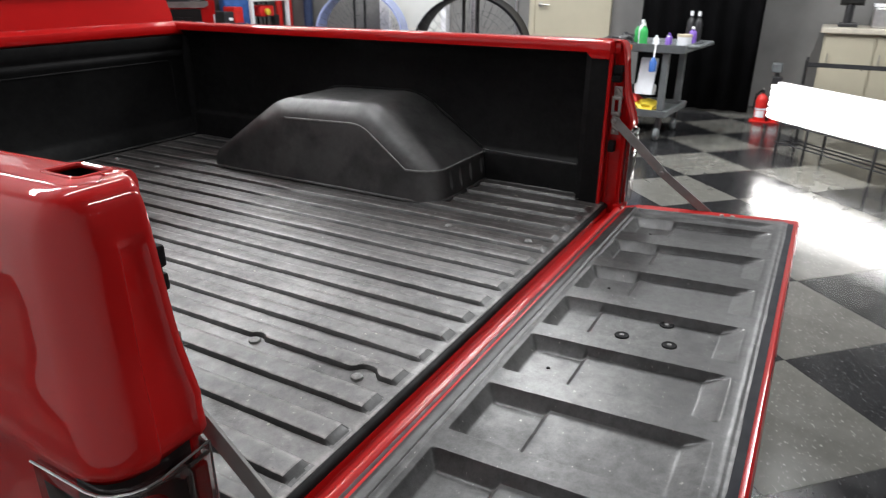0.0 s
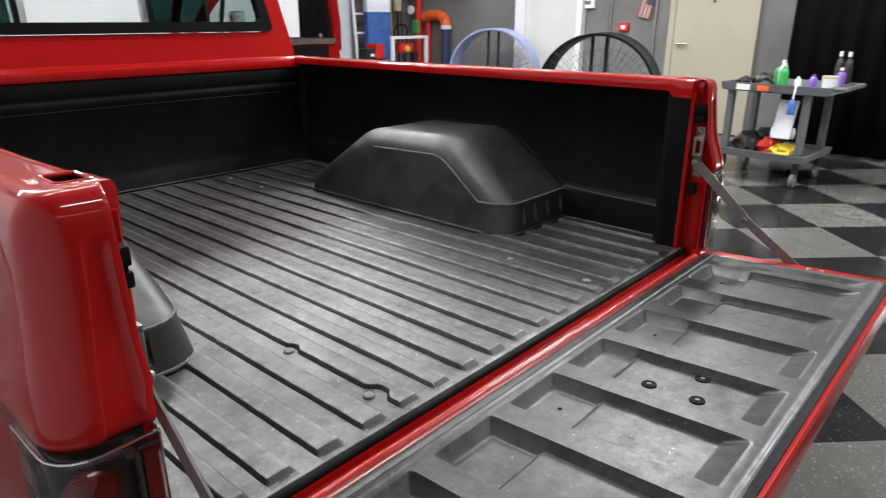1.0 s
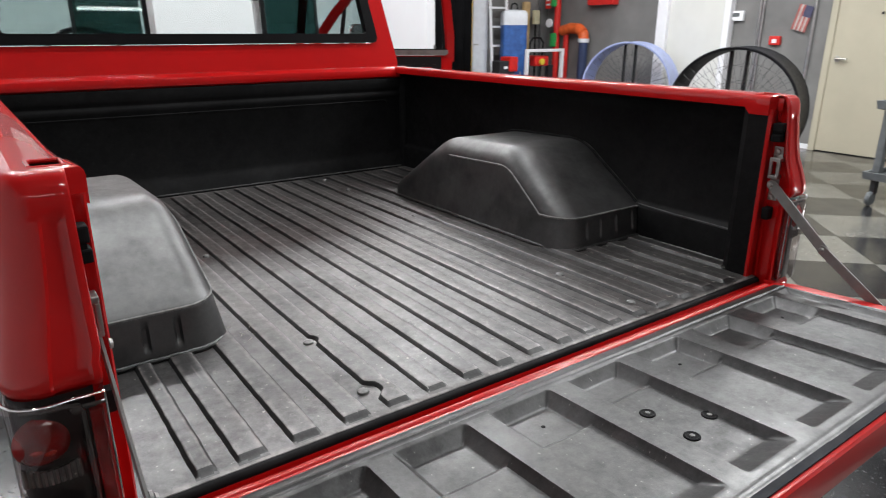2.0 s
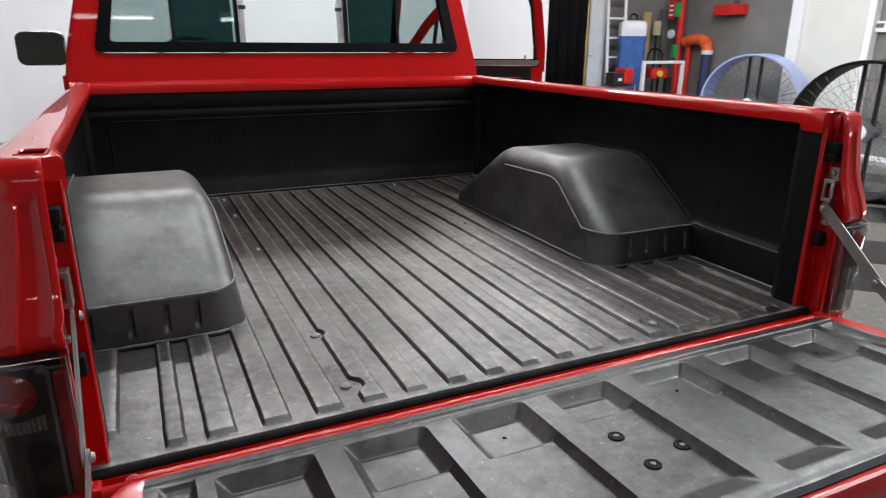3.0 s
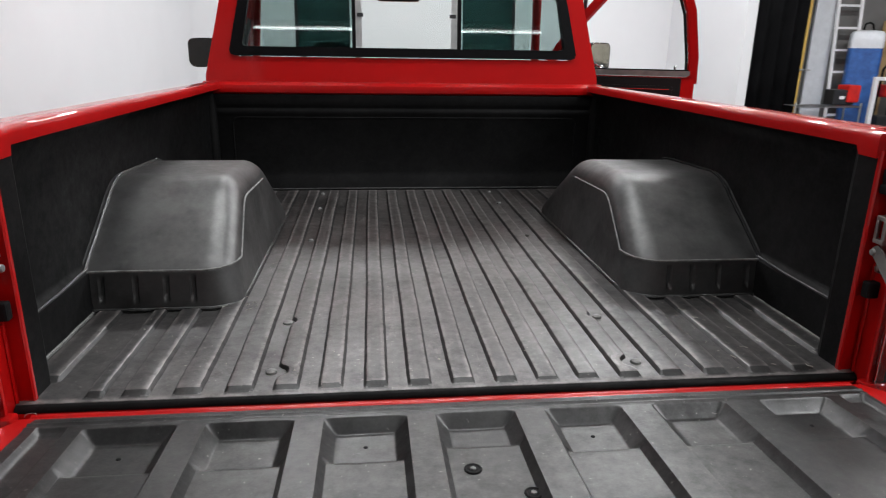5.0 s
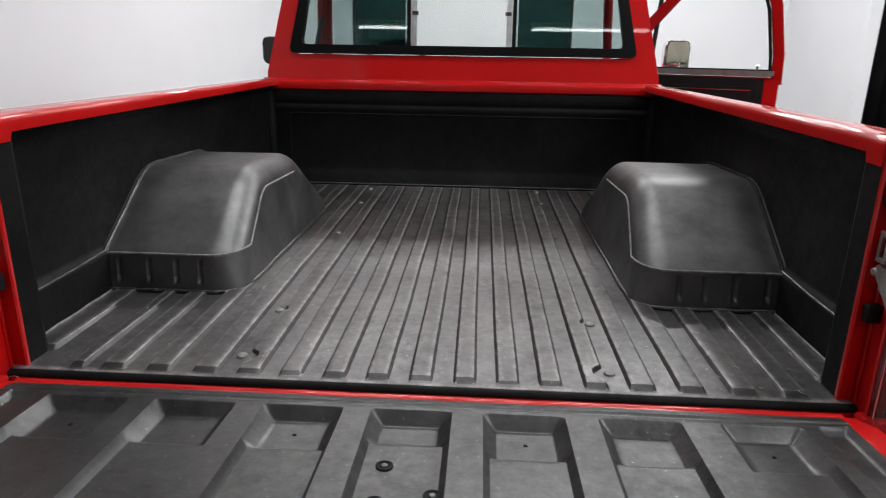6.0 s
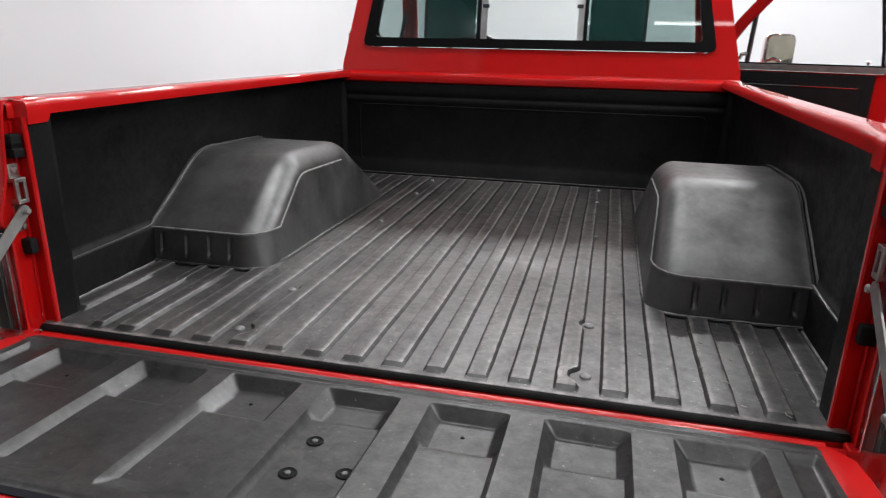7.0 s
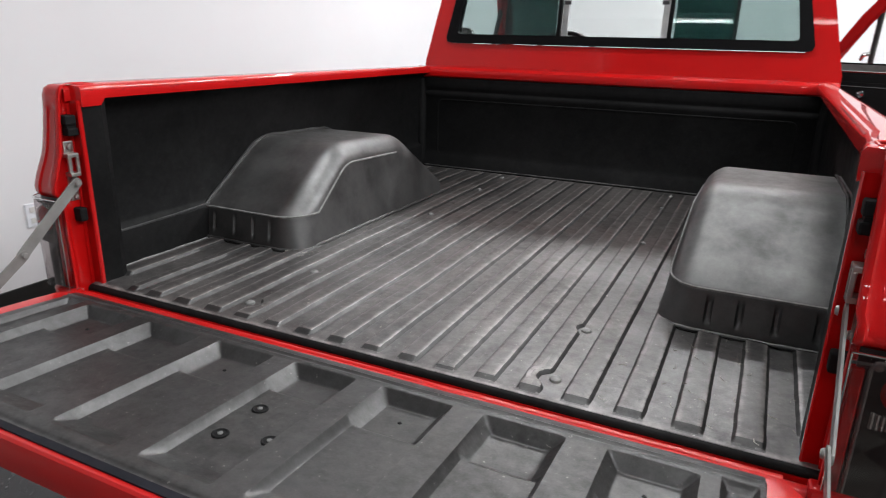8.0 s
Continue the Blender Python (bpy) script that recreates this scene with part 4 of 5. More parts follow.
gask_o = [(-0.806, 1.340), (-0.828, 1.346), (-0.835, 1.364), (-0.781, 1.602), (-0.748, 1.704), (-0.70, 1.740), (0.70, 1.740), (0.748, 1.704), (0.781, 1.602), (0.835, 1.364), (0.828, 1.346), (0.806, 1.340)]
gask_i = [(-0.755, 1.383), (-0.768, 1.387), (-0.773, 1.398), (-0.737, 1.60), (-0.715, 1.68), (-0.69, 1.705), (0.69, 1.705), (0.715, 1.68), (0.737, 1.60), (0.773, 1.398), (0.768, 1.387), (0.755, 1.383)]
window = part("rear_window", ring_frame(gask_o, gask_i, 2.172, 2.212), GASKET, cab, "sliding rear window in a black rubber frame, centre panes open", bevel=0.006)


def pane(name, x0, x1, z0, z1, y, mat, parent, label="", taper0=0.0, taper1=0.0, thick=0.004):
    """A sheet leaning with the cab's back."""
    pts = [(x0, z0), (x1, z0), (x1 + taper1, z1), (x0 + taper0, z1)]
    bm = bmesh.new()
    a = [bm.verts.new((x, y + SLANT * (z - 1.30), z)) for x, z in pts]
    b = [bm.verts.new((x, y + thick + SLANT * (z - 1.30), z)) for x, z in pts]
    for k in range(4):
        bm.faces.new((a[k], a[(k + 1) % 4], b[(k + 1) % 4], b[k]))
    bm.faces.new(a), bm.faces.new(b)
    ob = part(name, bm, mat, parent, label)
    if "glass" in mat.name:
        ob.visible_shadow = False
    return ob


for s in (-1, 1):
    pane("fixed_pane", s * 0.262, s * 0.785, 1.372, 1.71, 2.196, GLASS, window, "lightly tinted fixed pane", 0.0, -s * 0.075)
    slid = pane("sliding_pane", s * 0.272, s * 0.515, 1.380, 1.705, 2.206, GLASS_DARK, window, "dark green sliding pane pushed open")
    pane("slider_frame", s * 0.515, s * 0.530, 1.376, 1.706, 2.205, TRIM, slid, thick=0.008)
    pane("window_bar", s * 0.245, s * 0.262, 1.372, 1.71, 2.186, GASKET, window, thick=0.02)
    pane("inner_bar", s * 0.216, s * 0.244, 1.376, 1.71, 2.206, ALUMINIUM, window, thick=0.010)
    pane("latch", s * 0.208, s * 0.238, 1.525, 1.542, 2.196, TRIM, window, thick=0.014)
pane("track", -0.78, 0.78, 1.371, 1.380, 2.190, ALUMINIUM, window, "thin bright window track", thick=0.004)

# cab shell in front of it: roof, pillars, cowl and nose, mostly out of sight
roof = [[(x, y, z) for x, z in ((-0.80, 1.79), (-0.77, 1.835), (-0.70, 1.862), (-0.35, 1.875), (0, 1.878), (0.35, 1.875), (0.70, 1.862), (0.77, 1.835), (0.80, 1.79))] for y in (2.262, 2.45, 2.75, 2.88)]
part("roof", loft(roof), RED, cab, "red cab roof", smooth=True)
part("roof_lining", boxed(-0.76, 0.76, 2.30, 2.86, 1.775, 1.79), SEAT_CLOTH, cab)
for s in (-1, 1):
    part("windscreen_pillar", rods([(s * 0.79, 2.86, 1.80), (s * 0.90, 3.30, 1.27)], 0.028, 10), RED, cab, smooth=True)
    part("rear_pillar", prism([(s * 0.955, 1.10), (s * 0.945, 1.25), (s * 0.862, 1.60), (s * 0.80, 1.79), (s * 0.765, 1.79), (s * 0.82, 1.60), (s * 0.90, 1.25), (s * 0.91, 1.10)], "y", 2.235, 2.31), RED, cab)
    part("cab_floor_side", boxed(s * 0.90, s * 0.95, 2.20, 3.42, 0.50, 0.62), RED, cab)
part("cowl", boxed(-0.92, 0.92, 3.30, 3.52, 1.0, 1.262), RED, cab, bevel=0.03)
part("dashboard", boxed(-0.86, 0.86, 3.06, 3.30, 1.02, 1.255), TRIM, cab, "dark dashboard", bevel=0.03)
ws = pane("windscreen", -0.86, 0.86, 1.26, 1.80, 3.30, GLASS_CLEAR, cab, "clear windscreen", 0.09, -0.09)
for v in ws.data.vertices:
    v.co.y = 3.31 - (v.co.z - 1.26) * 0.80 + (0.004 if v.co.y > 3.302 + SLANT * (v.co.z - 1.3) else 0)
nose = []
for y, w, top in ((3.52, 0.94, 1.20), (3.60, 0.945, 1.19), (4.2, 0.94, 1.15), (4.62, 0.92, 1.10), (4.72, 0.90, 1.05), (4.75, 0.87, 0.98)):
    nose.append([(x * w, y, z) for x, z in ((-0.90, 0.50), (-1.0, 0.56), (-1.0, 0.86), (-0.985, 0.93), (-0.96, top - 0.075), (-0.90, top - 0.03), (-0.70, top - 0.012), (-0.3, top), (0.3, top), (0.70, top - 0.012), (0.90, top - 0.03), (0.96, top - 0.075), (0.985, 0.93), (1.0, 0.86), (1.0, 0.56), (0.90, 0.50))])
bm = loft(nose)
bm.faces.new([v for v in list(bm.verts)[-16:]])
part("hood", bm, RED, truck, "red bonnet and front wings", smooth=True)
part("cab_floor", boxed(-0.90, 0.90, 2.22, 3.30, 0.50, 0.56), TRIM, cab)
seat = part("bench_seat", boxed(-0.80, 0.80, 2.44, 2.94, 0.70, 0.88), SEAT_CLOTH, cab, "dark cloth bench seat", bevel=0.05)
part("seat_back", boxed(-0.80, 0.80, 2.33, 2.47, 0.80, 1.30), SEAT_CLOTH, seat, bevel=0.05)
wheel_m = pose(-0.40, 2.80, 1.235, -28, 0, 0)
bm = bmesh.new()
ringpts = [wheel_m @ Vector((0.19 * math.cos(k * math.pi / 16), 0, 0.19 * math.sin(k * math.pi / 16))) for k in range(33)]
part("steering_wheel", rods(ringpts, 0.014, 8), TRIM, cab, "black steering wheel", smooth=True)
part("steering_column", rods([(-0.40, 2.80, 1.235), (-0.40, 3.1, 1.10)], 0.03), TRIM, cab)
part("mirror", boxed(-0.13, 0.11, 2.93, 2.955, 1.642, 1.70), TRIM, cab, "inside rear-view mirror", bevel=0.01)
part("mirror_stem", rods([(0, 2.95, 1.69), (0, 2.97, 1.78)], 0.008), TRIM, cab)


def prism_of(pts, depth):
    """A flat outline given some depth."""
    bm = bmesh.new()
    a = [bm.verts.new(p) for p in pts]
    b = [bm.verts.new(p + depth) for p in pts]
    n = len(a)
    for k in range(n):
        bm.faces.new((a[k], a[(k + 1) % n], b[(k + 1) % n], b[k]))
    bm.faces.new(a), bm.faces.new(b)
    return bm


def cab_door(s, angle):
    """A door: red shell with window frame, black inner trim, chrome sill strip, vent post and outside mirror. Built closed, then turned on its hinge."""
    hinge = Vector((s * 0.95, 3.30, 0))
    turn = Matrix.Translation(hinge) @ pose(0, 0, 0, 0, 0, angle * s)

    def at(u, w, z):
        """u back from the hinge, w outwards, z up."""
        lean = 0.0 if z < 1.25 else -(z - 1.25) * 0.26
        return turn @ Vector((s * (w + lean), -u, z))

    def slab(pts, w0, w1, name, mat, parent, label="", bevel=0.0):
        bm = bmesh.new()
        a = [bm.verts.new(at(u, w0, z)) for u, z in pts]
        b = [bm.verts.new(at(u, w1, z)) for u, z in pts]
        n = len(a)
        for k in range(n):
            bm.faces.new((a[k], a[(k + 1) % n], b[(k + 1) % n], b[k]))
        bm.faces.new(a), bm.faces.new(b)
        return part(name, bm, mat, parent, label, bevel=bevel)

    state = "open red cab door, seen from its black inner trim" if angle else "closed red cab door"
    door = slab([(0.0, 0.56), (0.955, 0.56), (0.965, 0.70), (0.96, 1.24), (0.0, 1.24)], -0.03, 0.03, "cab_door", RED, truck, state, 0.012)
    slab([(0.05, 0.62), (0.885, 0.62), (0.885, 1.232), (0.05, 1.232)], -0.052, -0.031, "inner_trim", DOOR_BLACK, door, "black inner door panel", 0.006)
    slab([(0.08, 0.95), (0.84, 0.95), (0.84, 1.185), (0.08, 1.185)], -0.060, -0.053, "trim_pad", DOOR_BLACK, door, "", 0.004)
    part("trim_strip", rods([at(0.10, -0.062, 1.165), at(0.82, -0.062, 1.165)], 0.003, 6), CHROME, door)
    slab([(0.02, 1.242), (0.91, 1.242), (0.93, 1.252), (0.93, 1.276), (0.02, 1.276)], -0.050, -0.022, "sill_strip", ARM_STEEL, door, "dull grey metal window sill", 0.005)
    part("sill_line", rods([at(0.03, -0.040, 1.280), at(0.92, -0.040, 1.280)], 0.004, 6), RUBBER, door, "black wiper lip", smooth=True)
    part("window_crank", lathe([(0.0001, 0.034), (0.016, 0.030), (0.020, 0.016), (0.012, 0.008), (0.012, 0.0)], 16, m=turn @ pose(-s * 0.060, -0.24, 1.127, 0, -90 * s, 0)), CHROME, door, "chrome crank knob", smooth=True)
    part("vent_latch", rods([at(0.19, -0.030, 1.300), at(0.205, -0.040, 1.325), at(0.235, -0.030, 1.330)], 0.010, 8), CHROME, door, "chrome vent window latch", smooth=True)
    part("lock_knob", rods([at(0.84, -0.036, 1.27), at(0.84, -0.036, 1.305)], 0.008, 8), CHROME, door, smooth=True)
    # window frame: rear upright, header, front slope
    for pts, name in (([(0.945, 1.20), (0.94, 1.36), (0.90, 1.62), (0.85, 1.755), (0.80, 1.775)], "rear_upright"), ([(0.80, 1.775), (0.47, 1.785)], "header"), ([(0.47, 1.785), (0.20, 1.50), (0.02, 1.26)], "front_slope")):
        bm = bmesh.new()
        rows = []
        for k, (u, z) in enumerate(pts):
            q0, q1 = pts[max(0, k - 1)], pts[min(len(pts) - 1, k + 1)]
            du, dz = q1[0] - q0[0], q1[1] - q0[1]
            ln = math.hypot(du, dz)
            nu, nz = dz / ln * 0.030, -du / ln * 0.030
            rows.append([at(u + nu, -0.025, z + nz), at(u + nu, 0.025, z + nz), at(u - nu * 0.6, 0.025, z - nz * 0.6), at(u - nu, -0.01, z - nz), at(u - nu * 0.6, -0.025, z - nz * 0.6)])
        loft(rows, True, bm)
        part(name, bm, RED, door, smooth=True)
    part("rubber_seal", rods([at(0.905, -0.022, 1.275), at(0.90, -0.022, 1.36), at(0.865, -0.022, 1.60), at(0.82, -0.022, 1.73)], 0.009, 8), RUBBER, door, smooth=True)
    part("vent_post", rods([at(0.222, 0.0, 1.26), at(0.283, 0.0, 1.70)], 0.014, 8), TRIM, door, "black vent window post", smooth=True)
    part("handle", rods([at(0.76, 0.035, 1.10), at(0.78, 0.055, 1.10), at(0.90, 0.055, 1.10), at(0.92, 0.035, 1.10)], 0.010, 8), CHROME, door, smooth=True)
    # outside mirror
    mc = at(0.42 if s < 0 else 0.345, 0.165, 1.345)
    mm = Matrix.Translation(mc) @ pose(0, 0, 0, 0, 0, (angle * s) * 0.55 + (-6 if s < 0 else 0)) @ Matrix.Diagonal((1.25, 1, 1.0 if s < 0 else 1.2, 1))

    def pad(w, h, r):
        """Outline with well rounded corners."""
        return [(cx * (w - r) + r * math.cos(a), cz * (h - r) + r * math.sin(a)) for cx, cz, a0 in ((1, 1, 0), (-1, 1, 90), (-1, -1, 180), (1, -1, 270)) for a in [radians(a0 + 18 * q) for q in range(6)]]

    head = loft([[mm @ Vector((x, y, z)) for x, z in pad(0.088 * g, 0.080 * g, 0.034 * g)] for y, g in ((-0.012, 0.97), (-0.006, 1.0), (0.012, 0.98), (0.032, 0.86), (0.045, 0.62), (0.050, 0.2))], True)
    mirror = part("side_mirror", head, CHROME, door, "chrome side mirror with grey glass" if s > 0 else "dark side mirror on a bright arm", smooth=True)
    part("mirror_glass", prism_of([mm @ Vector((x, -0.0135, z)) for x, z in pad(0.081, 0.073, 0.029)], mm.to_3x3() @ Vector((0, 0.002, 0))), GREY_MIRROR if s > 0 else DARK_MIRROR, mirror, "" if s > 0 else "mirror glass with its dark reflection painted in")
    part("mirror_arm", rods([at(0.38, 0.02, 1.265), at(0.39, 0.08, 1.285), mm @ Vector((-s * 0.04, 0.03, -0.02))], 0.010, 8), CHROME, mirror, smooth=True)


cab_door(-1, 0.0)
cab_door(1, 62.3)

# wheels
for s in (-1, 1):
    for y in (1.05, 4.05):
        m = pose(s * 0.80, y, 0.36, 0, 90, 0)
        wheel = part("wheel", lathe([(0.22, -0.10), (0.30, -0.115), (0.345, -0.10), (0.36, -0.07), (0.36, 0.07), (0.345, 0.10), (0.30, 0.115), (0.22, 0.10)], 32, m=m), TYRE, truck, "black tyre on a steel wheel", smooth=True)
        part("rim", lathe([(0.22, -0.10), (0.20, -0.06), (0.20, 0.06), (0.22, 0.10), (0.20, 0.08), (0.10, s * 0.06), (0.0001, s * 0.07)], 24, m=m), STEEL, wheel, smooth=True)

# ---- the shop ----
for tx, ty, watts in TUBES:
    fx = thing("ceiling_light", "long white ceiling tube light, lit", "ceiling light", (tx, ty, CEILING), group="overhead tube lights")
    part("body", boxed(tx - 1.22, tx + 1.22, ty - 0.13, ty + 0.13, CEILING - 0.10, CEILING), WHITE_TRIM, fx, bevel=0.01)
    for d in (-0.06, 0.06):
        part("tube", rods([(tx - 1.18, ty + d, CEILING - 0.115), (tx + 1.18, ty + d, CEILING - 0.115)], 0.014, 10), TUBE_GLOW, fx, "lit white tube", smooth=True)


def curtain(pts, z0, z1, label):
    """Hanging cloth with folds between two points of the plan."""
    a, b = Vector(pts[0]), Vector(pts[1])
    d = b - a
    nrm = Vector((-d.y, d.x)).normalized()
    n = int(d.length / 0.025)
    rows = []
    for z in (z0, (z0 + z1) / 2, z1):
        row = []
        for k in range(n + 1):
            p = a + d * (k / n) + nrm * (0.03 * math.sin(k * 0.75) + 0.02 * noise.noise((k * 0.21, z, 3.3)))
            row.append((p.x, p.y, z))
        rows.append(row)
    ob = part("curtain", loft(rows), BLACK_CLOTH, smooth=True)
    sol = ob.modifiers.new("cloth", "SOLIDIFY")
    sol.thickness = 0.004
    return tagged(ob, label, "curtain")


curtain(((4.58, 7.05), (5.36, 7.20)), 0.01, 3.6, "tall black cloth curtain beside the white backdrop")
curtain(((6.92, 0.185), (6.92, 1.465)), 0.03, 3.4, "black cloth curtain hanging before the concrete wall")

# cream steel door in the east wall
door_1 = tagged(part("door_1", boxed(7.552, 7.590, 2.09, 3.05, 0.01, 2.13), CREAM, bevel=0.004), "closed cream painted steel door with lever handle", "door", kind="structure")
for name, y0, y1, z0, z1 in (("door_frame", 3.05, 3.125, 0, 2.20), ("door_frame", 2.015, 2.09, 0, 2.20), ("door_frame", 2.09, 3.05, 2.13, 2.20)):
    part(name, boxed(7.535, 7.598, y0, y1, z0, z1), CREAM, door_1, bevel=0.004)
lever = part("door_handle", rods([(7.55, 2.97, 1.095), (7.50, 2.97, 1.095), (7.495, 2.84, 1.095)], 0.012), STEEL, door_1, "satin steel lever handle", smooth=True)
part("rose", lathe([(0.034, 0), (0.034, 0.008), (0.0001, 0.01)], 16, m=pose(7.551, 2.97, 1.095, 0, -90, 0)), STEEL, door_1, smooth=True)
part("door_viewer", lathe([(0.016, 0), (0.016, 0.01), (0.0001, 0.012)], 12, m=pose(7.551, 2.57, 1.60, 0, -90, 0)), BASE_BLACK, door_1)
tagged(part("trim", boxed(7.588, 7.599, 3.13, 4.4, 0.0, 0.06), WHITE_TRIM), "white strip along the foot of the wall", "trim", kind="structure")

# white panel door with bright upright beside it
door_2 = tagged(part("door_2", boxed(7.52, 7.595, 4.47, 5.343, 0.01, 2.5), plain("ivory_panel_paint", (0.66, 0.66, 0.62), 0.5, vary=0.05, scale=2.0), bevel=0.005), "ivory painted flush panel door", "door", kind="structure")
part("door_frame", boxed(7.46, 7.595, 5.345, 5.515, 0, 2.55), WHITE_TRIM, door_2, "bright white door upright", bevel=0.006)
part("door_frame", boxed(7.48, 7.595, 4.38, 4.468, 0, 2.55), WHITE_TRIM, door_2, bevel=0.006)

sensor = tagged(part("wall_sensor", boxed(7.545, 7.596, 4.235, 4.455, 1.53, 1.655), WHITE_TRIM, bevel=0.01), "small white plastic control box on the concrete wall", "control box")
part("display", boxed(7.541, 7.544, 4.285, 4.405, 1.58, 1.63), GREY_PLASTIC, sensor)
alarm = tagged(part("alarm_box", boxed(7.55, 7.596, 3.70, 3.84, 1.235, 1.345), BRIGHT_RED, bevel=0.008), "small red alarm box on the concrete wall", "alarm")
part("label_plate", boxed(7.545, 7.549, 3.74, 3.80, 1.26, 1.31), WHITE_TRIM, alarm)
for y, r in ((3.98, 0.012), (3.33, 0.016), (4.02, 0.010)):
    tagged(part("conduit", rods([(7.575, y, 0.3), (7.575, y, CEILING - 0.02)], r), ALUMINIUM, smooth=True), "thin grey conduit running up the wall", "pipe")

# small cloth flag pinned askew on the wall
fm = Matrix.Translation((7.565, 3.465, 1.555)) @ pose(0, 0, 0, 14, 0, 0)
flag = thing("flag", "small striped cloth flag hung askew on the wall", "flag", (7.565, 3.465, 1.555))
for k in range(7):
    y0 = -0.12 + k * 0.034
    part("stripe", box(bmesh.new(), -0.004, 0.004, y0 * 0.75, (y0 + 0.034) * 0.75, -0.15, 0.15 if k > 3 else 0.02, fm), FLAG_RED if k % 2 == 0 else FLAG_PALE, flag)
part("canton", box(bmesh.new(), -0.004, 0.004, -0.09, 0.012, 0.02, 0.15, fm), FLAG_BLUE, flag)

# red cabinet on the wall
firebox = tagged(part("wall_cabinet", boxed(7.46, 7.596, 6.35, 6.875, 1.785, 1.935), BRIGHT_RED, bevel=0.012), "flat red steel box fixed to the concrete wall", "wall box")
part("lid_fitting", rods([(7.52, 6.56, 1.935), (7.52, 6.56, 1.985), (7.52, 6.48, 1.995)], 0.022), GREY_PLASTIC, firebox, smooth=True)

# red standpipe with orange elbow
pipes = thing("standpipe", "red sprinkler riser with orange elbow and green valves", "pipe", (7.45, 7.3, 0))
part("riser", rods([(7.46, 7.52, 0.0), (7.46, 7.52, CEILING - 0.02)], 0.055, 14), BRIGHT_RED, pipes, smooth=True)
part("riser", rods([(7.50, 7.33, 0.0), (7.50, 7.33, 1.36)], 0.045, 14), BRIGHT_RED, pipes, smooth=True)
part("elbow", rods([(7.48, 7.40, 1.40), (7.46, 7.20, 1.44), (7.45, 7.0, 1.43), (7.44, 6.90, 1.36), (7.44, 6.88, 1.26)], 0.085, 14), ORANGE, pipes, "orange pipe elbow", smooth=True)
part("down_pipe", rods([(7.44, 6.88, 1.22), (7.44, 6.90, 0.1)], 0.075, 14), plain("blue_black_pipe", (0.03, 0.045, 0.10), 0.35), pipes, "blue-black down pipe", smooth=True)
part("collar", lathe([(0.09, -0.03), (0.09, 0.03), (0.0001, 0.03)], 16, m=pose(7.44, 6.88, 1.25)), WHITE_VINYL, pipes, smooth=True)
for y, z in ((7.55, 1.90), (7.53, 1.26)):
    part("valve", boxed(7.36, 7.44, y - 0.05, y + 0.05, z - 0.12, z + 0.10), GREEN, pipes, "green valve cover", bevel=0.02)
part("gauge", lathe([(0.07, 0), (0.07, 0.03), (0.0001, 0.032)], 16, m=pose(7.39, 7.62, 1.52, 0, -90, 0)), WHITE_TRIM, pipes, "white gauge face")
part("sign", boxed(7.38, 7.385, 7.60, 7.74, 1.75, 2.1), BRIGHT_RED, pipes, "red sign plate with white bars")
for k in range(3):
    part("sign_bar", boxed(7.372, 7.378, 7.63, 7.71, 1.80 + 0.07 * k, 1.83 + 0.07 * k), WHITE_TRIM, pipes)


def drum_fan(at, yaw, paint, label, spokes):
    """Wheeled drum fan: open barrel, wire guards, motor, blades and stand."""
    fan = thing("drum_fan", label, "fan", at, group="drum fans on the shop floor")
    m = Matrix.Translation((at[0], at[1], 0.625)) @ pose(0, 0, 0, 0, 0, yaw) @ pose(0, 0, 0, 90, 0, 0)
    part("drum", lathe([(0.612, -0.240), (0.630, -0.246), (0.636, -0.235), (0.628, -0.20), (0.628, 0.20), (0.636, 0.235), (0.630, 0.246), (0.612, 0.240), (0.606, 0.22), (0.606, -0.22), (0.612, -0.240)], 48, m=m), paint, fan, smooth=True)
    for h in (-0.232, 0.232):
        bm = bmesh.new()
        for r in (0.12, 0.30, 0.46):
            pts = [m @ Vector((r * math.cos(k * math.pi / 16), r * math.sin(k * math.pi / 16), h)) for k in range(33)]
            for a, b in zip(pts, pts[1:]):
                rod(bm, a, b, 0.0016, 4)
        for k in range(spokes):
            a = k * 2 * math.pi / spokes
            rod(bm, m @ Vector((0.06 * math.cos(a), 0.06 * math.sin(a), h * 1.03)), m @ Vector((0.605 * math.cos(a), 0.605 * math.sin(a), h)), 0.0017, 4)
        part("guard", bm, WIRE, fan, "wire guard of fine rings and spokes")
    part("motor", lathe([(0.0001, -0.12), (0.10, -0.11), (0.11, 0.0), (0.10, 0.13), (0.0001, 0.14)], 20, m=m), GREY_PLASTIC, fan, smooth=True)
    part("hub_plate", lathe([(0.075, 0.238), (0.070, 0.245), (0.0001, 0.246)], 20, m=m), WHITE_VINYL, fan, "pale hub plate", smooth=True)
    for dx in (-0.075, 0.075):
        part("motor_mount", box(bmesh.new(), dx - 0.015, dx + 0.015, -0.595, 0.595, 0.08, 0.12, m), FAN_BLACK, fan, "dark upright bar carrying the motor")
    for dx in (-0.36, 0.36):
        part("foot", rods([m @ Vector((dx, -0.46, -0.16)), m @ Vector((dx, -0.62, -0.22)), m @ Vector((dx, -0.62, 0.22)), m @ Vector((dx, -0.46, 0.16))], 0.02, 8), FAN_BLACK, fan, smooth=True)


drum_fan((6.87, 5.42, 0), -68, FAN_BLUE, "large pale blue drum fan with wire guards", 40)
drum_fan((5.45, 2.92, 0), -74, FAN_BLACK, "large black drum fan with wire guards", 40)

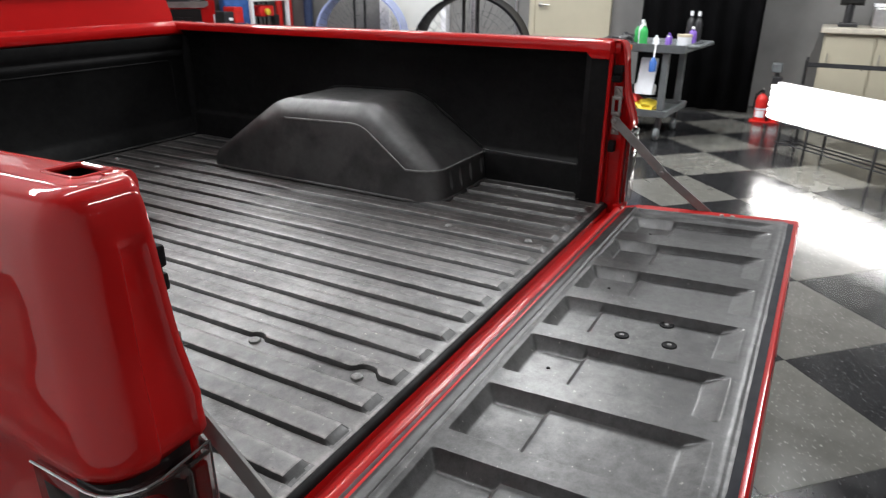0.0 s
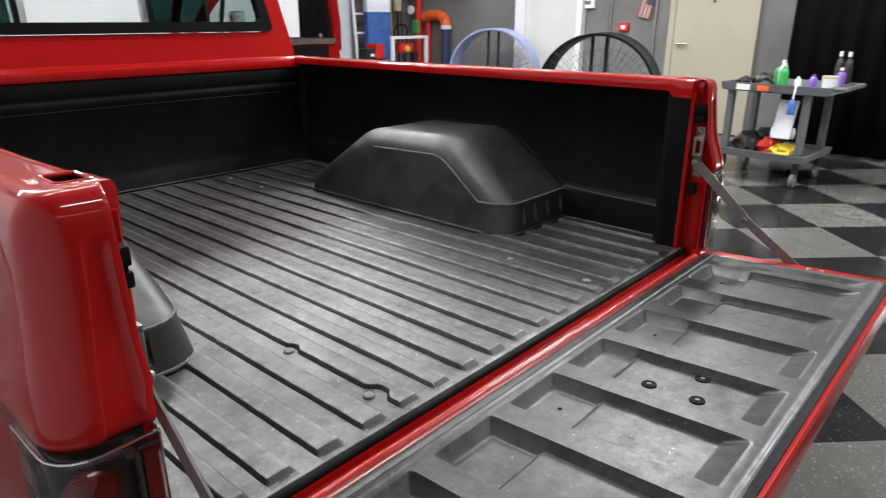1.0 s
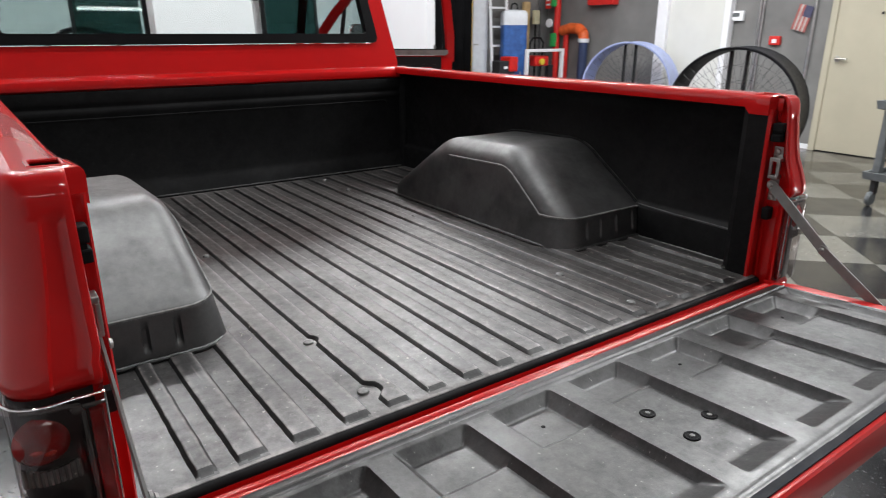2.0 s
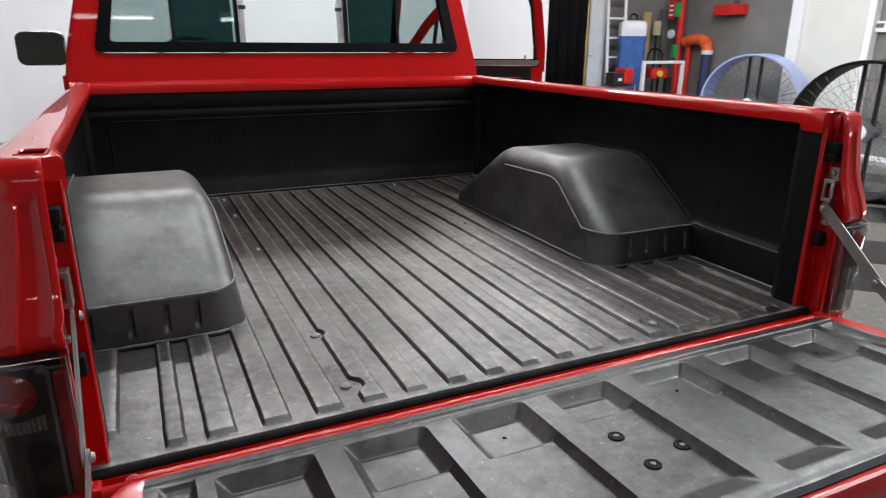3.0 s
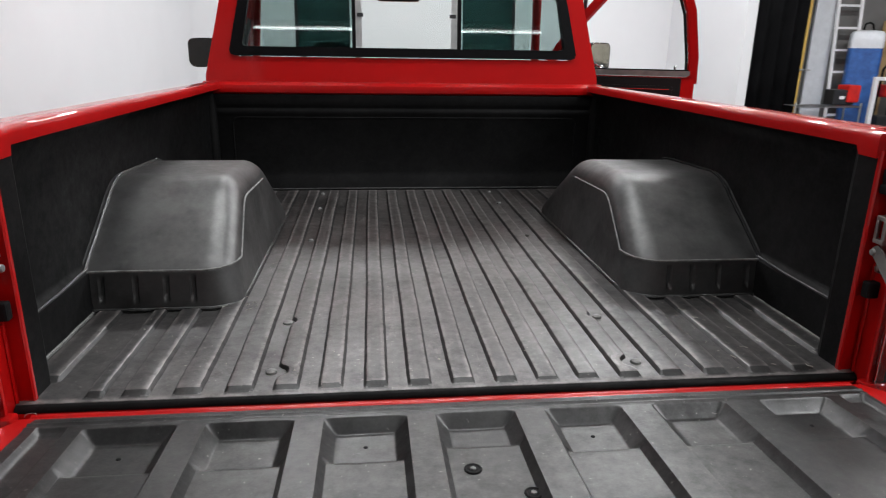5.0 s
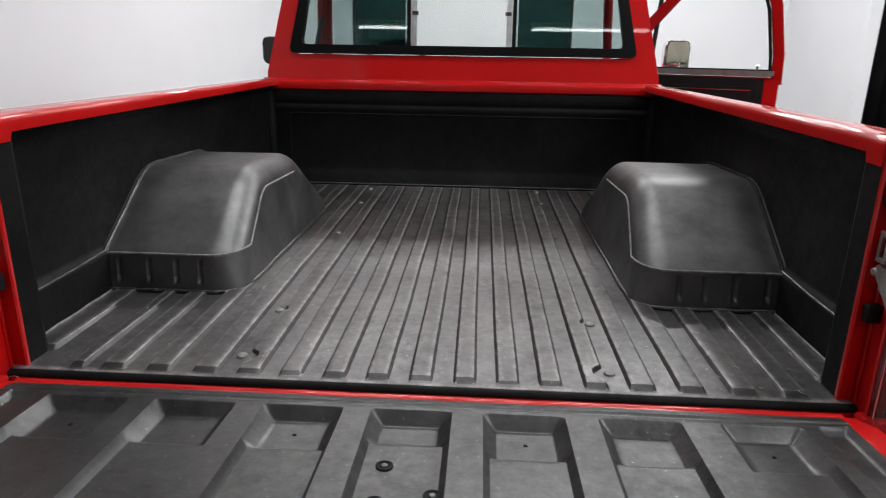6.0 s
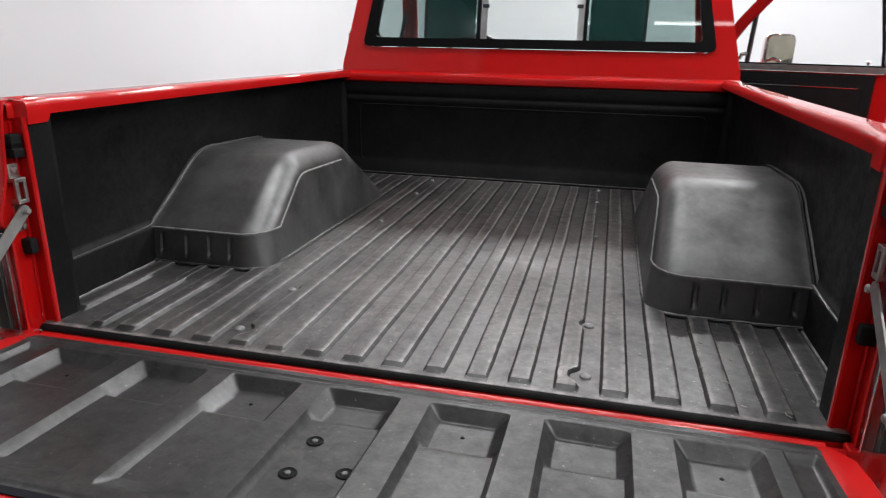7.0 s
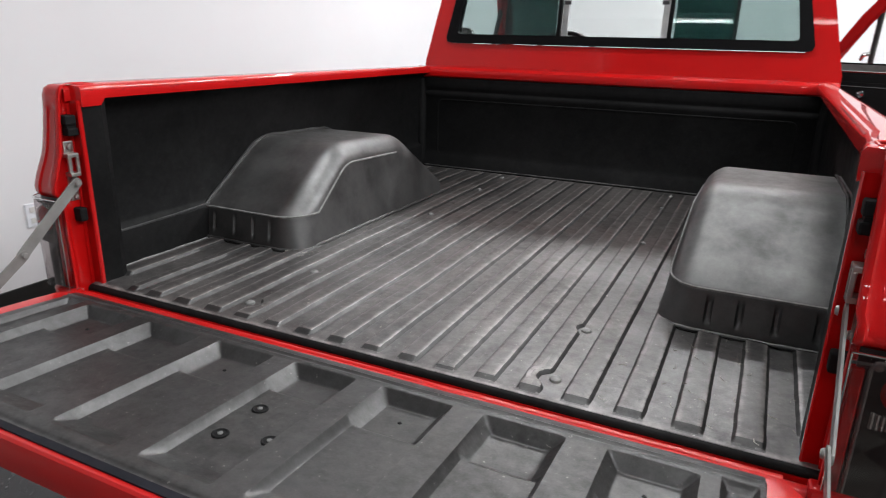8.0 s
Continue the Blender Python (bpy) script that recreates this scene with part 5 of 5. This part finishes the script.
# ---- stored tools by the north wall ----
pole = thing("pole", "long yellow fibreglass pole with a crossbar", "pole", (5.44, 7.32, 0))
part("shaft", rods([(5.44, 7.30, 0.0), (5.575, 7.46, 2.7)], 0.024, 10), YELLOW_POLE, pole, smooth=True)
part("crossbar", rods([(5.40, 7.34, 1.195), (5.62, 7.34, 1.195)], 0.012, 8), ALUMINIUM, pole, smooth=True)
board = tagged(part("board", boxed(5.90, 6.20, 7.82, 7.86, 0.005, 2.7, m=None), WHITE_VINYL, bevel=0.004), "tall white board leaning at the wall", "board")
ladder = thing("ladder", "pale stepladder folded against the wall", "ladder", (6.3, 7.7, 0))
for x in (6.14, 6.48):
    part("rail", rods([(x, 7.55, 0.0), (x + 0.02, 7.79, 2.6)], 0.024, 8), WHITE_TRIM, ladder)
for k in range(8):
    z = 0.28 + k * 0.29
    part("rung", boxed(6.15, 6.49, 7.55 + z * 0.09, 7.60 + z * 0.09, z, z + 0.03), WHITE_TRIM, ladder)

bag = thing("canopy_bag", "tall blue and white vinyl bag with black strap handle", "bag", (6.50, 7.55, 0))
bag_m = pose(6.475, 7.50, 0, 0, 0, -32)


def bag_rings(prof):
    """Soft-cornered square sections of the bag, with slack in the cloth."""
    rows = []
    for r, h in prof:
        row = []
        for k in range(32):
            a = k * math.pi / 16
            w = r * (1 + 0.03 * noise.noise((math.cos(a) * 2, math.sin(a) * 2, h * 3)))
            row.append(bag_m @ Vector((w * 1.02 * math.copysign(abs(math.cos(a)) ** 0.3, math.cos(a)), w * 0.86 * math.copysign(abs(math.sin(a)) ** 0.3, math.sin(a)), h)))
        rows.append(row)
    return loft(rows, True)


part("body", bag_rings([(0.16, 0.0), (0.188, 0.03), (0.196, 0.25), (0.200, 0.5), (0.192, 0.75), (0.199, 1.0), (0.194, 1.25), (0.196, 1.48)]), BLUE, bag, "blue vinyl lower part", smooth=True)
part("top", bag_rings([(0.198, 1.481), (0.200, 1.58), (0.196, 1.66), (0.170, 1.695), (0.100, 1.71), (0.001, 1.715)]), WHITE_VINYL, bag, "white vinyl top", smooth=True)
part("strap", rods([(6.40, 7.5, 1.70), (6.42, 7.5, 1.79), (6.475, 7.5, 1.81), (6.53, 7.5, 1.79), (6.55, 7.5, 1.70)], 0.012, 8), RUBBER, bag, smooth=True)
for k in range(5):
    part("print_bar", box(bmesh.new(), 0.2055, 0.2085, -0.05, 0.05, 0.55 + k * 0.12, 0.62 + k * 0.12, bag_m), WHITE_VINYL, bag)

plank = tagged(part("plank", boxed(6.90, 7.04, 7.74, 7.79, 0.005, 1.85), WOOD, bevel=0.004), "raw timber plank standing at the wall", "plank")
broom = thing("broom", "black broom standing head up", "broom", (7.13, 7.68, 0))
part("stick", rods([(7.13, 7.66, 0.0), (7.15, 7.72, 1.5)], 0.016), RUBBER, broom, smooth=True)
part("head", boxed(7.09, 7.19, 7.66, 7.74, 1.5, 1.72), plain("pale_bristles", (0.50, 0.46, 0.30), 0.8), broom, bevel=0.01)
mop = thing("mop_pole", "dark pole leaning at the wall", "pole", (7.27, 7.7, 0))
part("stick", rods([(7.22, 7.62, 0.0), (7.28, 7.78, 1.9)], 0.022), TRIM, mop, smooth=True)

stand = thing("machine_stand", "white tube frame round a red engine with yellow cap", "machine", (6.75, 7.05, 0))
for x in (6.345, 7.11):
    part("upright", boxed(x - 0.026, x + 0.026, 7.0, 7.05, 0.02, 1.125), WHITE_TRIM, stand, bevel=0.006)
part("top_bar", boxed(6.372, 7.083, 7.0, 7.05, 1.08, 1.125), WHITE_TRIM, stand, bevel=0.006)
part("engine", boxed(6.52, 6.80, 7.08, 7.34, 0.02, 0.62), TRIM, stand, bevel=0.03)
part("tank", boxed(6.56, 6.86, 7.06, 7.30, 0.86, 1.02), BRIGHT_RED, stand, "red fuel tank", bevel=0.03)
part("tank_bracket", boxed(6.96, 7.06, 7.16, 7.24, 0.60, 0.87), TRIM, stand)
part("cap", lathe([(0.05, 0), (0.05, 0.03), (0.0001, 0.035)], 14, m=pose(6.69, 7.055, 0.93, 90, 0, 0)), YELLOW, stand, smooth=True)
part("handle", rods([(6.54, 7.2, 0.62), (6.52, 7.15, 1.22), (6.58, 7.15, 1.29), (6.74, 7.15, 1.29), (6.80, 7.15, 1.22), (6.80, 7.2, 0.62)], 0.014), RUBBER, stand, smooth=True)
case = thing("tool_case", "red and black tool case on the wire rack", "tool case", (5.99, 7.1, 0.76))
part("body", boxed(5.78, 6.08, 7.0, 7.2, 0.765, 0.96), TRIM, case, bevel=0.02)
part("lid", boxed(5.96, 6.12, 6.97, 7.21, 0.80, 1.02), BRIGHT_RED, case, bevel=0.02)
part("badge", boxed(5.86, 5.93, 6.995, 6.999, 0.84, 0.88), WHITE_TRIM, case)
rack = thing("wire_rack", "low chrome wire rack trolley", "rack", (5.67, 7.1, 0))
for x in (5.22, 6.12):
    for y in (6.92, 7.22):
        part("post", rods([(x, y, 0.0), (x, y, 0.80)], 0.012), ALUMINIUM, rack, smooth=True)
for k in range(9):
    part("wire", rods([(5.22, 6.92 + k * 0.0375, 0.755), (6.12, 6.92 + k * 0.0375, 0.755)], 0.004, 5), ALUMINIUM, rack)
for y in (6.92, 7.22):
    part("edge_wire", rods([(5.22, y, 0.742), (6.12, y, 0.742)], 0.006, 5), ALUMINIUM, rack)

# ---- utility cart with bottles ----
CART = pose(5.45, 1.08, 0, 0, 0, -4)
cart = thing("utility_cart", "grey plastic two-shelf utility cart on castors", "cart", (5.45, 1.08, 0), -4)


def cbox(*a):
    return boxed(*a, m=CART)


for name, z0, z1 in (("top_tray", 0.795, 0.87), ("lower_tray", 0.215, 0.285)):
    grip = 0.10 if name == "top_tray" else 0.0
    bm = loft([[CART @ Vector((sx * w, sy * d - (grip if sy < 0 else 0.0), z)) for sx, sy in ((-1, -1), (1, -1), (1, 1), (-1, 1))] for w, d, z in ((0.32, 0.36, z0), (0.36, 0.39, z0 + 0.01), (0.37, 0.40, z1), (0.345, 0.375, z1), (0.335, 0.365, z1 - 0.035))], True)
    bm.faces.new(list(bm.verts)[-4:])
    bm.faces.new(list(bm.verts)[:4])
    part(name, bm, GREY_PLASTIC, cart, bevel=0.008)
for x in (-0.29, 0.29):
    for y in (-0.32, 0.32):
        part("leg", cbox(x - 0.035, x + 0.035, y - 0.028, y + 0.028, 0.28, 0.80), GREY_PLASTIC, cart, bevel=0.008)
        castor = part("castor", cbox(x - 0.03, x + 0.03, y - 0.02, y + 0.02, 0.10, 0.217), TRIM, cart)
        part("wheel", lathe([(0.0001, -0.018), (0.055, -0.018), (0.062, 0.0), (0.055, 0.018), (0.0001, 0.018)], 18, m=CART @ pose(x - 0.03, y, 0.062, 90, 0, 0)), GREY_PLASTIC, castor, smooth=True)
part("push_handle", rods([CART @ Vector((-0.28, -0.49, 0.855)), CART @ Vector((-0.25, -0.58, 0.86)), CART @ Vector((0.25, -0.58, 0.86)), CART @ Vector((0.28, -0.49, 0.855))], 0.020, 10), GREY_PLASTIC, cart, smooth=True)
part("label_plate", cbox(-0.374, -0.371, -0.02, 0.08, 0.812, 0.858), ORANGE, cart, "orange label")
part("label_plate", cbox(-0.374, -0.371, 0.14, 0.26, 0.81, 0.86), WHITE_TRIM, cart, "white label")


def bottle(x, y, z, r, h, mat, cap, label, spray=False):
    m = CART @ pose(x, y, z)
    b = thing("bottle", label, "bottle", tuple(m.translation))
    part("body", lathe([(0.0001, 0.0), (r, 0.002), (r, h * 0.62), (r * 0.8, h * 0.74), (r * 0.35, h * 0.82), (r * 0.35, h * 0.86)], 16, m=m), mat, b, smooth=True)
    if spray:
        part("trigger", box(bmesh.new(), -r * 0.9, r * 0.45, -r * 0.3, r * 0.3, h * 0.86, h, m), cap, b, bevel=0.004)
    else:
        part("cap", lathe([(r * 0.42, h * 0.85), (r * 0.42, h), (0.0001, h)], 12, m=m), cap, b, smooth=True)


bottle(-0.10, -0.03, 0.836, 0.038, 0.20, GREEN, WHITE_TRIM, "green spray bottle with white trigger", True)
bottle(0.05, 0.03, 0.836, 0.036, 0.22, WHITE_VINYL, WHITE_TRIM, "white spray bottle on the cart", True)
bottle(0.14, 0.10, 0.836, 0.032, 0.18, GREEN, GREY_PLASTIC, "green bottle with dark cap")
bottle(-0.05, -0.14, 0.836, 0.028, 0.09, WHITE_VINYL, WHITE_TRIM, "small white bottle on the cart")
bottle(0.02, -0.23, 0.836, 0.026, 0.09, PURPLE, WHITE_TRIM, "small purple bottle with white cap")
bottle(0.16, -0.20, 0.836, 0.028, 0.10, PURPLE, PURPLE, "small purple bottle on the cart")
bottle(0.14, -0.42, 0.836, 0.036, 0.17, PURPLE, WHITE_TRIM, "purple bottle with white spray head", True)
for dx, dy in ((0.22, -0.44), (0.26, -0.36)):
    bottle(dx, dy, 0.836, 0.034, 0.30, TRIM, WHITE_TRIM, "tall black spray bottle with white trigger", True)
tub = thing("tub", "white plastic tub of wax", "tub", tuple(CART @ Vector((-0.06, -0.40, 0.836))))
part("body", lathe([(0.0001, 0), (0.06, 0.0), (0.065, 0.09), (0.0001, 0.095)], 18, m=CART @ pose(-0.06, -0.40, 0.836)), WHITE_VINYL, tub, smooth=True)
part("lid", lathe([(0.068, 0.09), (0.068, 0.11), (0.0001, 0.112)], 18, m=CART @ pose(-0.06, -0.40, 0.836)), plain("beige_lid", (0.55, 0.48, 0.36), 0.5), tub, smooth=True)


def rag(at, sx, sy, h, mat, label, seed):
    bm = bmesh.new()
    geo = bmesh.ops.create_icosphere(bm, subdivisions=3, radius=1.0)
    for v in geo["verts"]:
        f = 1 + 0.45 * noise.noise(v.co * 2.2 + Vector((seed, 0, 0)))
        v.co = Vector((v.co.x * sx * f, v.co.y * sy * f, max(0.0, v.co.z * h * f + h * 0.35)))
    bmesh.ops.transform(bm, matrix=CART @ pose(*at), verts=bm.verts)
    return tagged(part("rag", bm, mat, smooth=True), label, "cloth", "rags on the cart")


rag((-0.05, 0.30, 0.836), 0.09, 0.08, 0.05, TRIM, "crumpled black cloth on the cart", 1)
rag((0.0, 0.16, 0.836), 0.08, 0.07, 0.07, TRIM, "black buffing pad on the cart", 2)
rag((-0.15, -0.16, 0.252), 0.15, 0.12, 0.07, YELLOW, "crumpled yellow cloth on the lower shelf", 3)
rag((-0.08, 0.0, 0.252), 0.14, 0.10, 0.09, BRIGHT_RED, "crumpled red cloth on the lower shelf", 4)
rag((-0.10, 0.18, 0.252), 0.16, 0.12, 0.12, TRIM, "heap of black cloths on the lower shelf", 5)
rag((0.10, 0.08, 0.252), 0.15, 0.16, 0.13, TRIM, "heap of dark cloths on the lower shelf", 6)
wip = thing("wiper_holder", "white plastic paper holder with grey roll", "paper holder", tuple(CART @ Vector((0.02, -0.08, 0.26))))
part("sheet", box(bmesh.new(), -0.16, -0.152, -0.10, 0.06, 0.0, 0.34, CART @ pose(-0.12, -0.12, 0.36, 0, 18, 0)), WHITE_VINYL, wip, bevel=0.003)
part("core", rods([CART @ Vector((-0.12, -0.20, 0.44)), CART @ Vector((-0.12, -0.02, 0.44))], 0.05, 16), WHITE_TRIM, wip, smooth=True)
hang = thing("spray_bottle", "blue and white bottle hooked on the cart's side", "bottle", tuple(CART @ Vector((-0.30, -0.30, 0.56))))
part("body", lathe([(0.0001, -0.03), (0.032, -0.03), (0.032, 0.05), (0.012, 0.09), (0.0001, 0.10)], 14, m=CART @ pose(-0.41, -0.24, 0.67)), BLUE, hang, smooth=True)
part("clip", rods([CART @ Vector((-0.41, -0.24, 0.76)), CART @ Vector((-0.385, -0.24, 0.87)), CART @ Vector((-0.36, -0.24, 0.872))], 0.007), WHITE_TRIM, hang)

# ---- low bank of lit tubes beside the truck ----
BANK = Matrix.Translation((4.55, -0.85, 0)) @ pose(0, 0, 0, 0, 0, 46.5)
bank = thing("light_bank", "low bank of glaring white tubes on a wire stand", "work light", (4.55, -0.85, 0), 46.5)
part("housing", box(bmesh.new(), -0.9, 0.96, -0.06, -0.01, 0.275, 0.60, BANK), WHITE_TRIM, bank, bevel=0.006)
for k in range(6):
    z = 0.315 + k * 0.049
    part("tube", rods([BANK @ Vector((-0.88, 0.022, z)), BANK @ Vector((0.97, 0.022, z))], 0.019, 12), BANK_GLOW, bank, "lit white tube", smooth=True)
for x in (-0.8, -0.1, 0.55, 0.85):
    for y in (-0.22, -0.02):
        part("leg", rods([BANK @ Vector((x, y, 0.0)), BANK @ Vector((x, y, 0.275))], 0.011, 8), TRIM, bank, smooth=True)
for y in (-0.22, -0.12, -0.02):
    for z in (0.10, 0.262):
        part("wire", rods([BANK @ Vector((-0.85, y, z)), BANK @ Vector((0.9, y, z))], 0.006, 6), TRIM, bank)

# extinguishers by the curtain
for x, y in ((6.62, 0.03), (6.66, -0.12)):
    ex = thing("fire_extinguisher", "red fire extinguisher standing on the floor", "fire extinguisher", (x, y, 0), group="extinguishers by the curtain")
    part("cylinder", lathe([(0.0001, 0.0), (0.056, 0.004), (0.058, 0.02), (0.058, 0.225), (0.045, 0.27), (0.018, 0.29), (0.018, 0.30)], 20, m=pose(x, y, 0)), BRIGHT_RED, ex, smooth=True)
    part("label_band", lathe([(0.0588, 0.125), (0.0588, 0.145)], 20, m=pose(x, y, 0)), WHITE_VINYL, ex, "white label band", smooth=True)
    part("valve", boxed(x - 0.024, x + 0.016, y - 0.016, y + 0.016, 0.30, 0.34), TRIM, ex, bevel=0.005)
    part("lever", rods([(x + 0.008, y, 0.335), (x - 0.07, y, 0.36)], 0.007), STEEL, ex)
    part("hose", rods([(x + 0.016, y + 0.016, 0.325), (x + 0.04, y + 0.068, 0.27), (x + 0.016, y + 0.072, 0.12)], 0.009), RUBBER, ex, smooth=True)
    part("label_plate", loft([[(x + 0.0596 * math.cos(a), y + 0.0596 * math.sin(a), z) for a in [math.pi + d * 0.2 for d in range(-4, 5)]] for z in (0.05, 0.12)]), WHITE_TRIM, ex, smooth=True)
    part("base_plate", boxed(x - 0.09, x + 0.09, y - 0.09, y + 0.09, 0.001, 0.012), BRIGHT_RED, ex)

# notice on the wall and a stand beside the extinguishers
notice = tagged(part("notice", boxed(7.588, 7.597, -0.42, -0.04, 1.30, 1.74), WHITE_TRIM, bevel=0.002), "white notice with a faded red foot on the concrete wall", "notice")
part("red_foot", boxed(7.5845, 7.5875, -0.42, -0.04, 1.30, 1.345), FLAG_RED, notice)
post = thing("equipment_stand", "short black stand with a grey head", "stand", (6.78, -0.06, 0))
part("base", lathe([(0.0001, 0.0), (0.10, 0.0), (0.10, 0.015), (0.02, 0.03)], 16, m=pose(6.78, -0.06, 0)), TRIM, post, smooth=True)
part("column", rods([(6.78, -0.06, 0.02), (6.78, -0.06, 0.50)], 0.022), TRIM, post, smooth=True)
part("clamp", boxed(6.74, 6.82, -0.12, -0.02, 0.36, 0.46), TRIM, post, bevel=0.012)
part("head", boxed(6.735, 6.825, -0.10, 0.0, 0.50, 0.60), GREY_PLASTIC, post, bevel=0.015)

# cream cabinets with a worktop along the east wall
bench = thing("cabinet", "cream base cabinet run against the concrete wall", "cabinet", (7.2, -1.3, 0))
part("body", boxed(7.02, 7.58, -2.3, -0.42, 0.06, 0.90), CREAM, bench, bevel=0.006)
part("plinth", boxed(7.06, 7.58, -2.28, -0.44, 0.0, 0.06), BASE_BLACK, bench)
for k in range(4):
    y0 = -2.28 + k * 0.465
    d = part("door", boxed(6.998, 7.018, y0, y0 + 0.445, 0.09, 0.87), CREAM, bench, bevel=0.004)
    part("handle", rods([(6.99, y0 + 0.40, 0.60), (6.97, y0 + 0.40, 0.60), (6.97, y0 + 0.40, 0.70), (6.99, y0 + 0.40, 0.70)], 0.006), STEEL, d)
tagged(part("worktop", boxed(6.95, 7.59, -2.33, -0.38, 0.902, 0.96), plain("beige_laminate", (0.52, 0.48, 0.40), 0.4), bevel=0.012), "beige laminate worktop with rounded edge", "worktop")
mach = thing("buffer_stand", "dark bench machine with a grey housing", "machine", (7.2, -0.6, 0.96))
part("base", boxed(7.1, 7.3, -0.70, -0.52, 0.961, 1.0), TRIM, mach, bevel=0.01)
part("column", rods([(7.2, -0.6, 1.0), (7.2, -0.6, 1.20)], 0.04), TRIM, mach, smooth=True)
part("motor", rods([(7.2, -0.72, 1.24), (7.2, -0.50, 1.24)], 0.07, 16), TRIM, mach, smooth=True)
boxy = thing("storage_box", "grey plastic storage box on the worktop", "box", (7.25, -1.05, 0.96))
part("body", boxed(7.08, 7.45, -1.30, -0.82, 0.961, 1.16), ALUMINIUM, boxy, bevel=0.015)
part("lid", boxed(7.07, 7.46, -1.31, -0.81, 1.162, 1.19), WHITE_TRIM, boxy, bevel=0.008)

rack2 = thing("wire_shelf", "dark wire shelf standing before the cabinets", "shelf", (6.5, -0.9, 0))
for k in range(8):
    part("wire", rods([(6.40 + k * 0.05, -0.32, 0.62), (6.40 + k * 0.05, -1.7, 0.62)], 0.005, 5), TRIM, rack2)
for y in (-0.32, -0.8, -1.25, -1.7):
    part("cross_wire", rods([(6.40, y, 0.61), (6.75, y, 0.61)], 0.007, 5), TRIM, rack2)
for x in (6.40, 6.75):
    for y in (-0.32, -1.7):
        part("post", rods([(x, y, 0), (x, y, 0.68)], 0.012), TRIM, rack2, smooth=True)

# outlet on the white wall
plate = tagged(part("outlet", boxed(WEST + 0.001, WEST + 0.009, 0.972, 1.048, 0.395, 0.515), WHITE_VINYL, bevel=0.002), "white wall outlet plate on the white wall", "outlet")
for z in (0.427, 0.483):
    part("socket", boxed(WEST + 0.009, WEST + 0.012, 0.992, 1.028, z - 0.014, z + 0.014), plain("ivory_plastic", (0.6, 0.6, 0.58), 0.4), plate, bevel=0.001)

# ---- floor tiles, laid at 45 degrees to the truck ----
TILE, U0, V0 = 0.61, 0.6056, 1.4096
R2 = math.sqrt(0.5)


def tile_mesh(name, mat):
    bm = boxed(-TILE / 2 + 0.001, TILE / 2 - 0.001, -TILE / 2 + 0.001, TILE / 2 - 0.001, -0.0045, 0.0)
    bmesh.ops.recalc_face_normals(bm, faces=bm.faces)
    me = bpy.data.meshes.new(name)
    bm.to_mesh(me)
    bm.free()
    me.materials.append(mat)
    return me


tile_meshes = [tile_mesh("light_tile", TILE_LIGHT), tile_mesh("dark_tile", TILE_DARK)]
far = [[], []]
count = 0
for i in range(-30, 30):
    for j in range(-24, 30):
        u, v = U0 + (i + 0.5) * TILE, V0 + (j + 0.5) * TILE
        x, y = (u + v) * R2, (u - v) * R2
        if not (WEST - 0.2 < x < EAST + 0.2 and SOUTH - 0.2 < y < 9.2):
            continue
        shade = (i + j) % 2
        if 0.8 < x < 7.7 and -2.2 < y < 4.2 and count < 300:
            ob = new("tile", tile_meshes[shade])
            ob.matrix_world = pose(x, y, 0, 0, 0, 45)
            ob.parent = ground
            count += 1
        else:
            far[shade].append((x, y))
for shade, name in ((0, "far_light_tiles"), (1, "far_dark_tiles")):
    verts, faces = [], []
    r = (TILE / 2 - 0.001) * math.sqrt(2)
    for x, y in far[shade]:
        b = len(verts)
        verts += [(x + r, y, 0), (x, y + r, 0), (x - r, y, 0), (x, y - r, 0)]
        faces.append((b, b + 1, b + 2, b + 3))
    me = bpy.data.meshes.new(name)
    me.from_pydata(verts, [], faces)
    me.materials.append((TILE_LIGHT, TILE_DARK)[shade])
    ob = new(name, me)
    ob.parent = ground
    tagged(ob, kind="stuff")
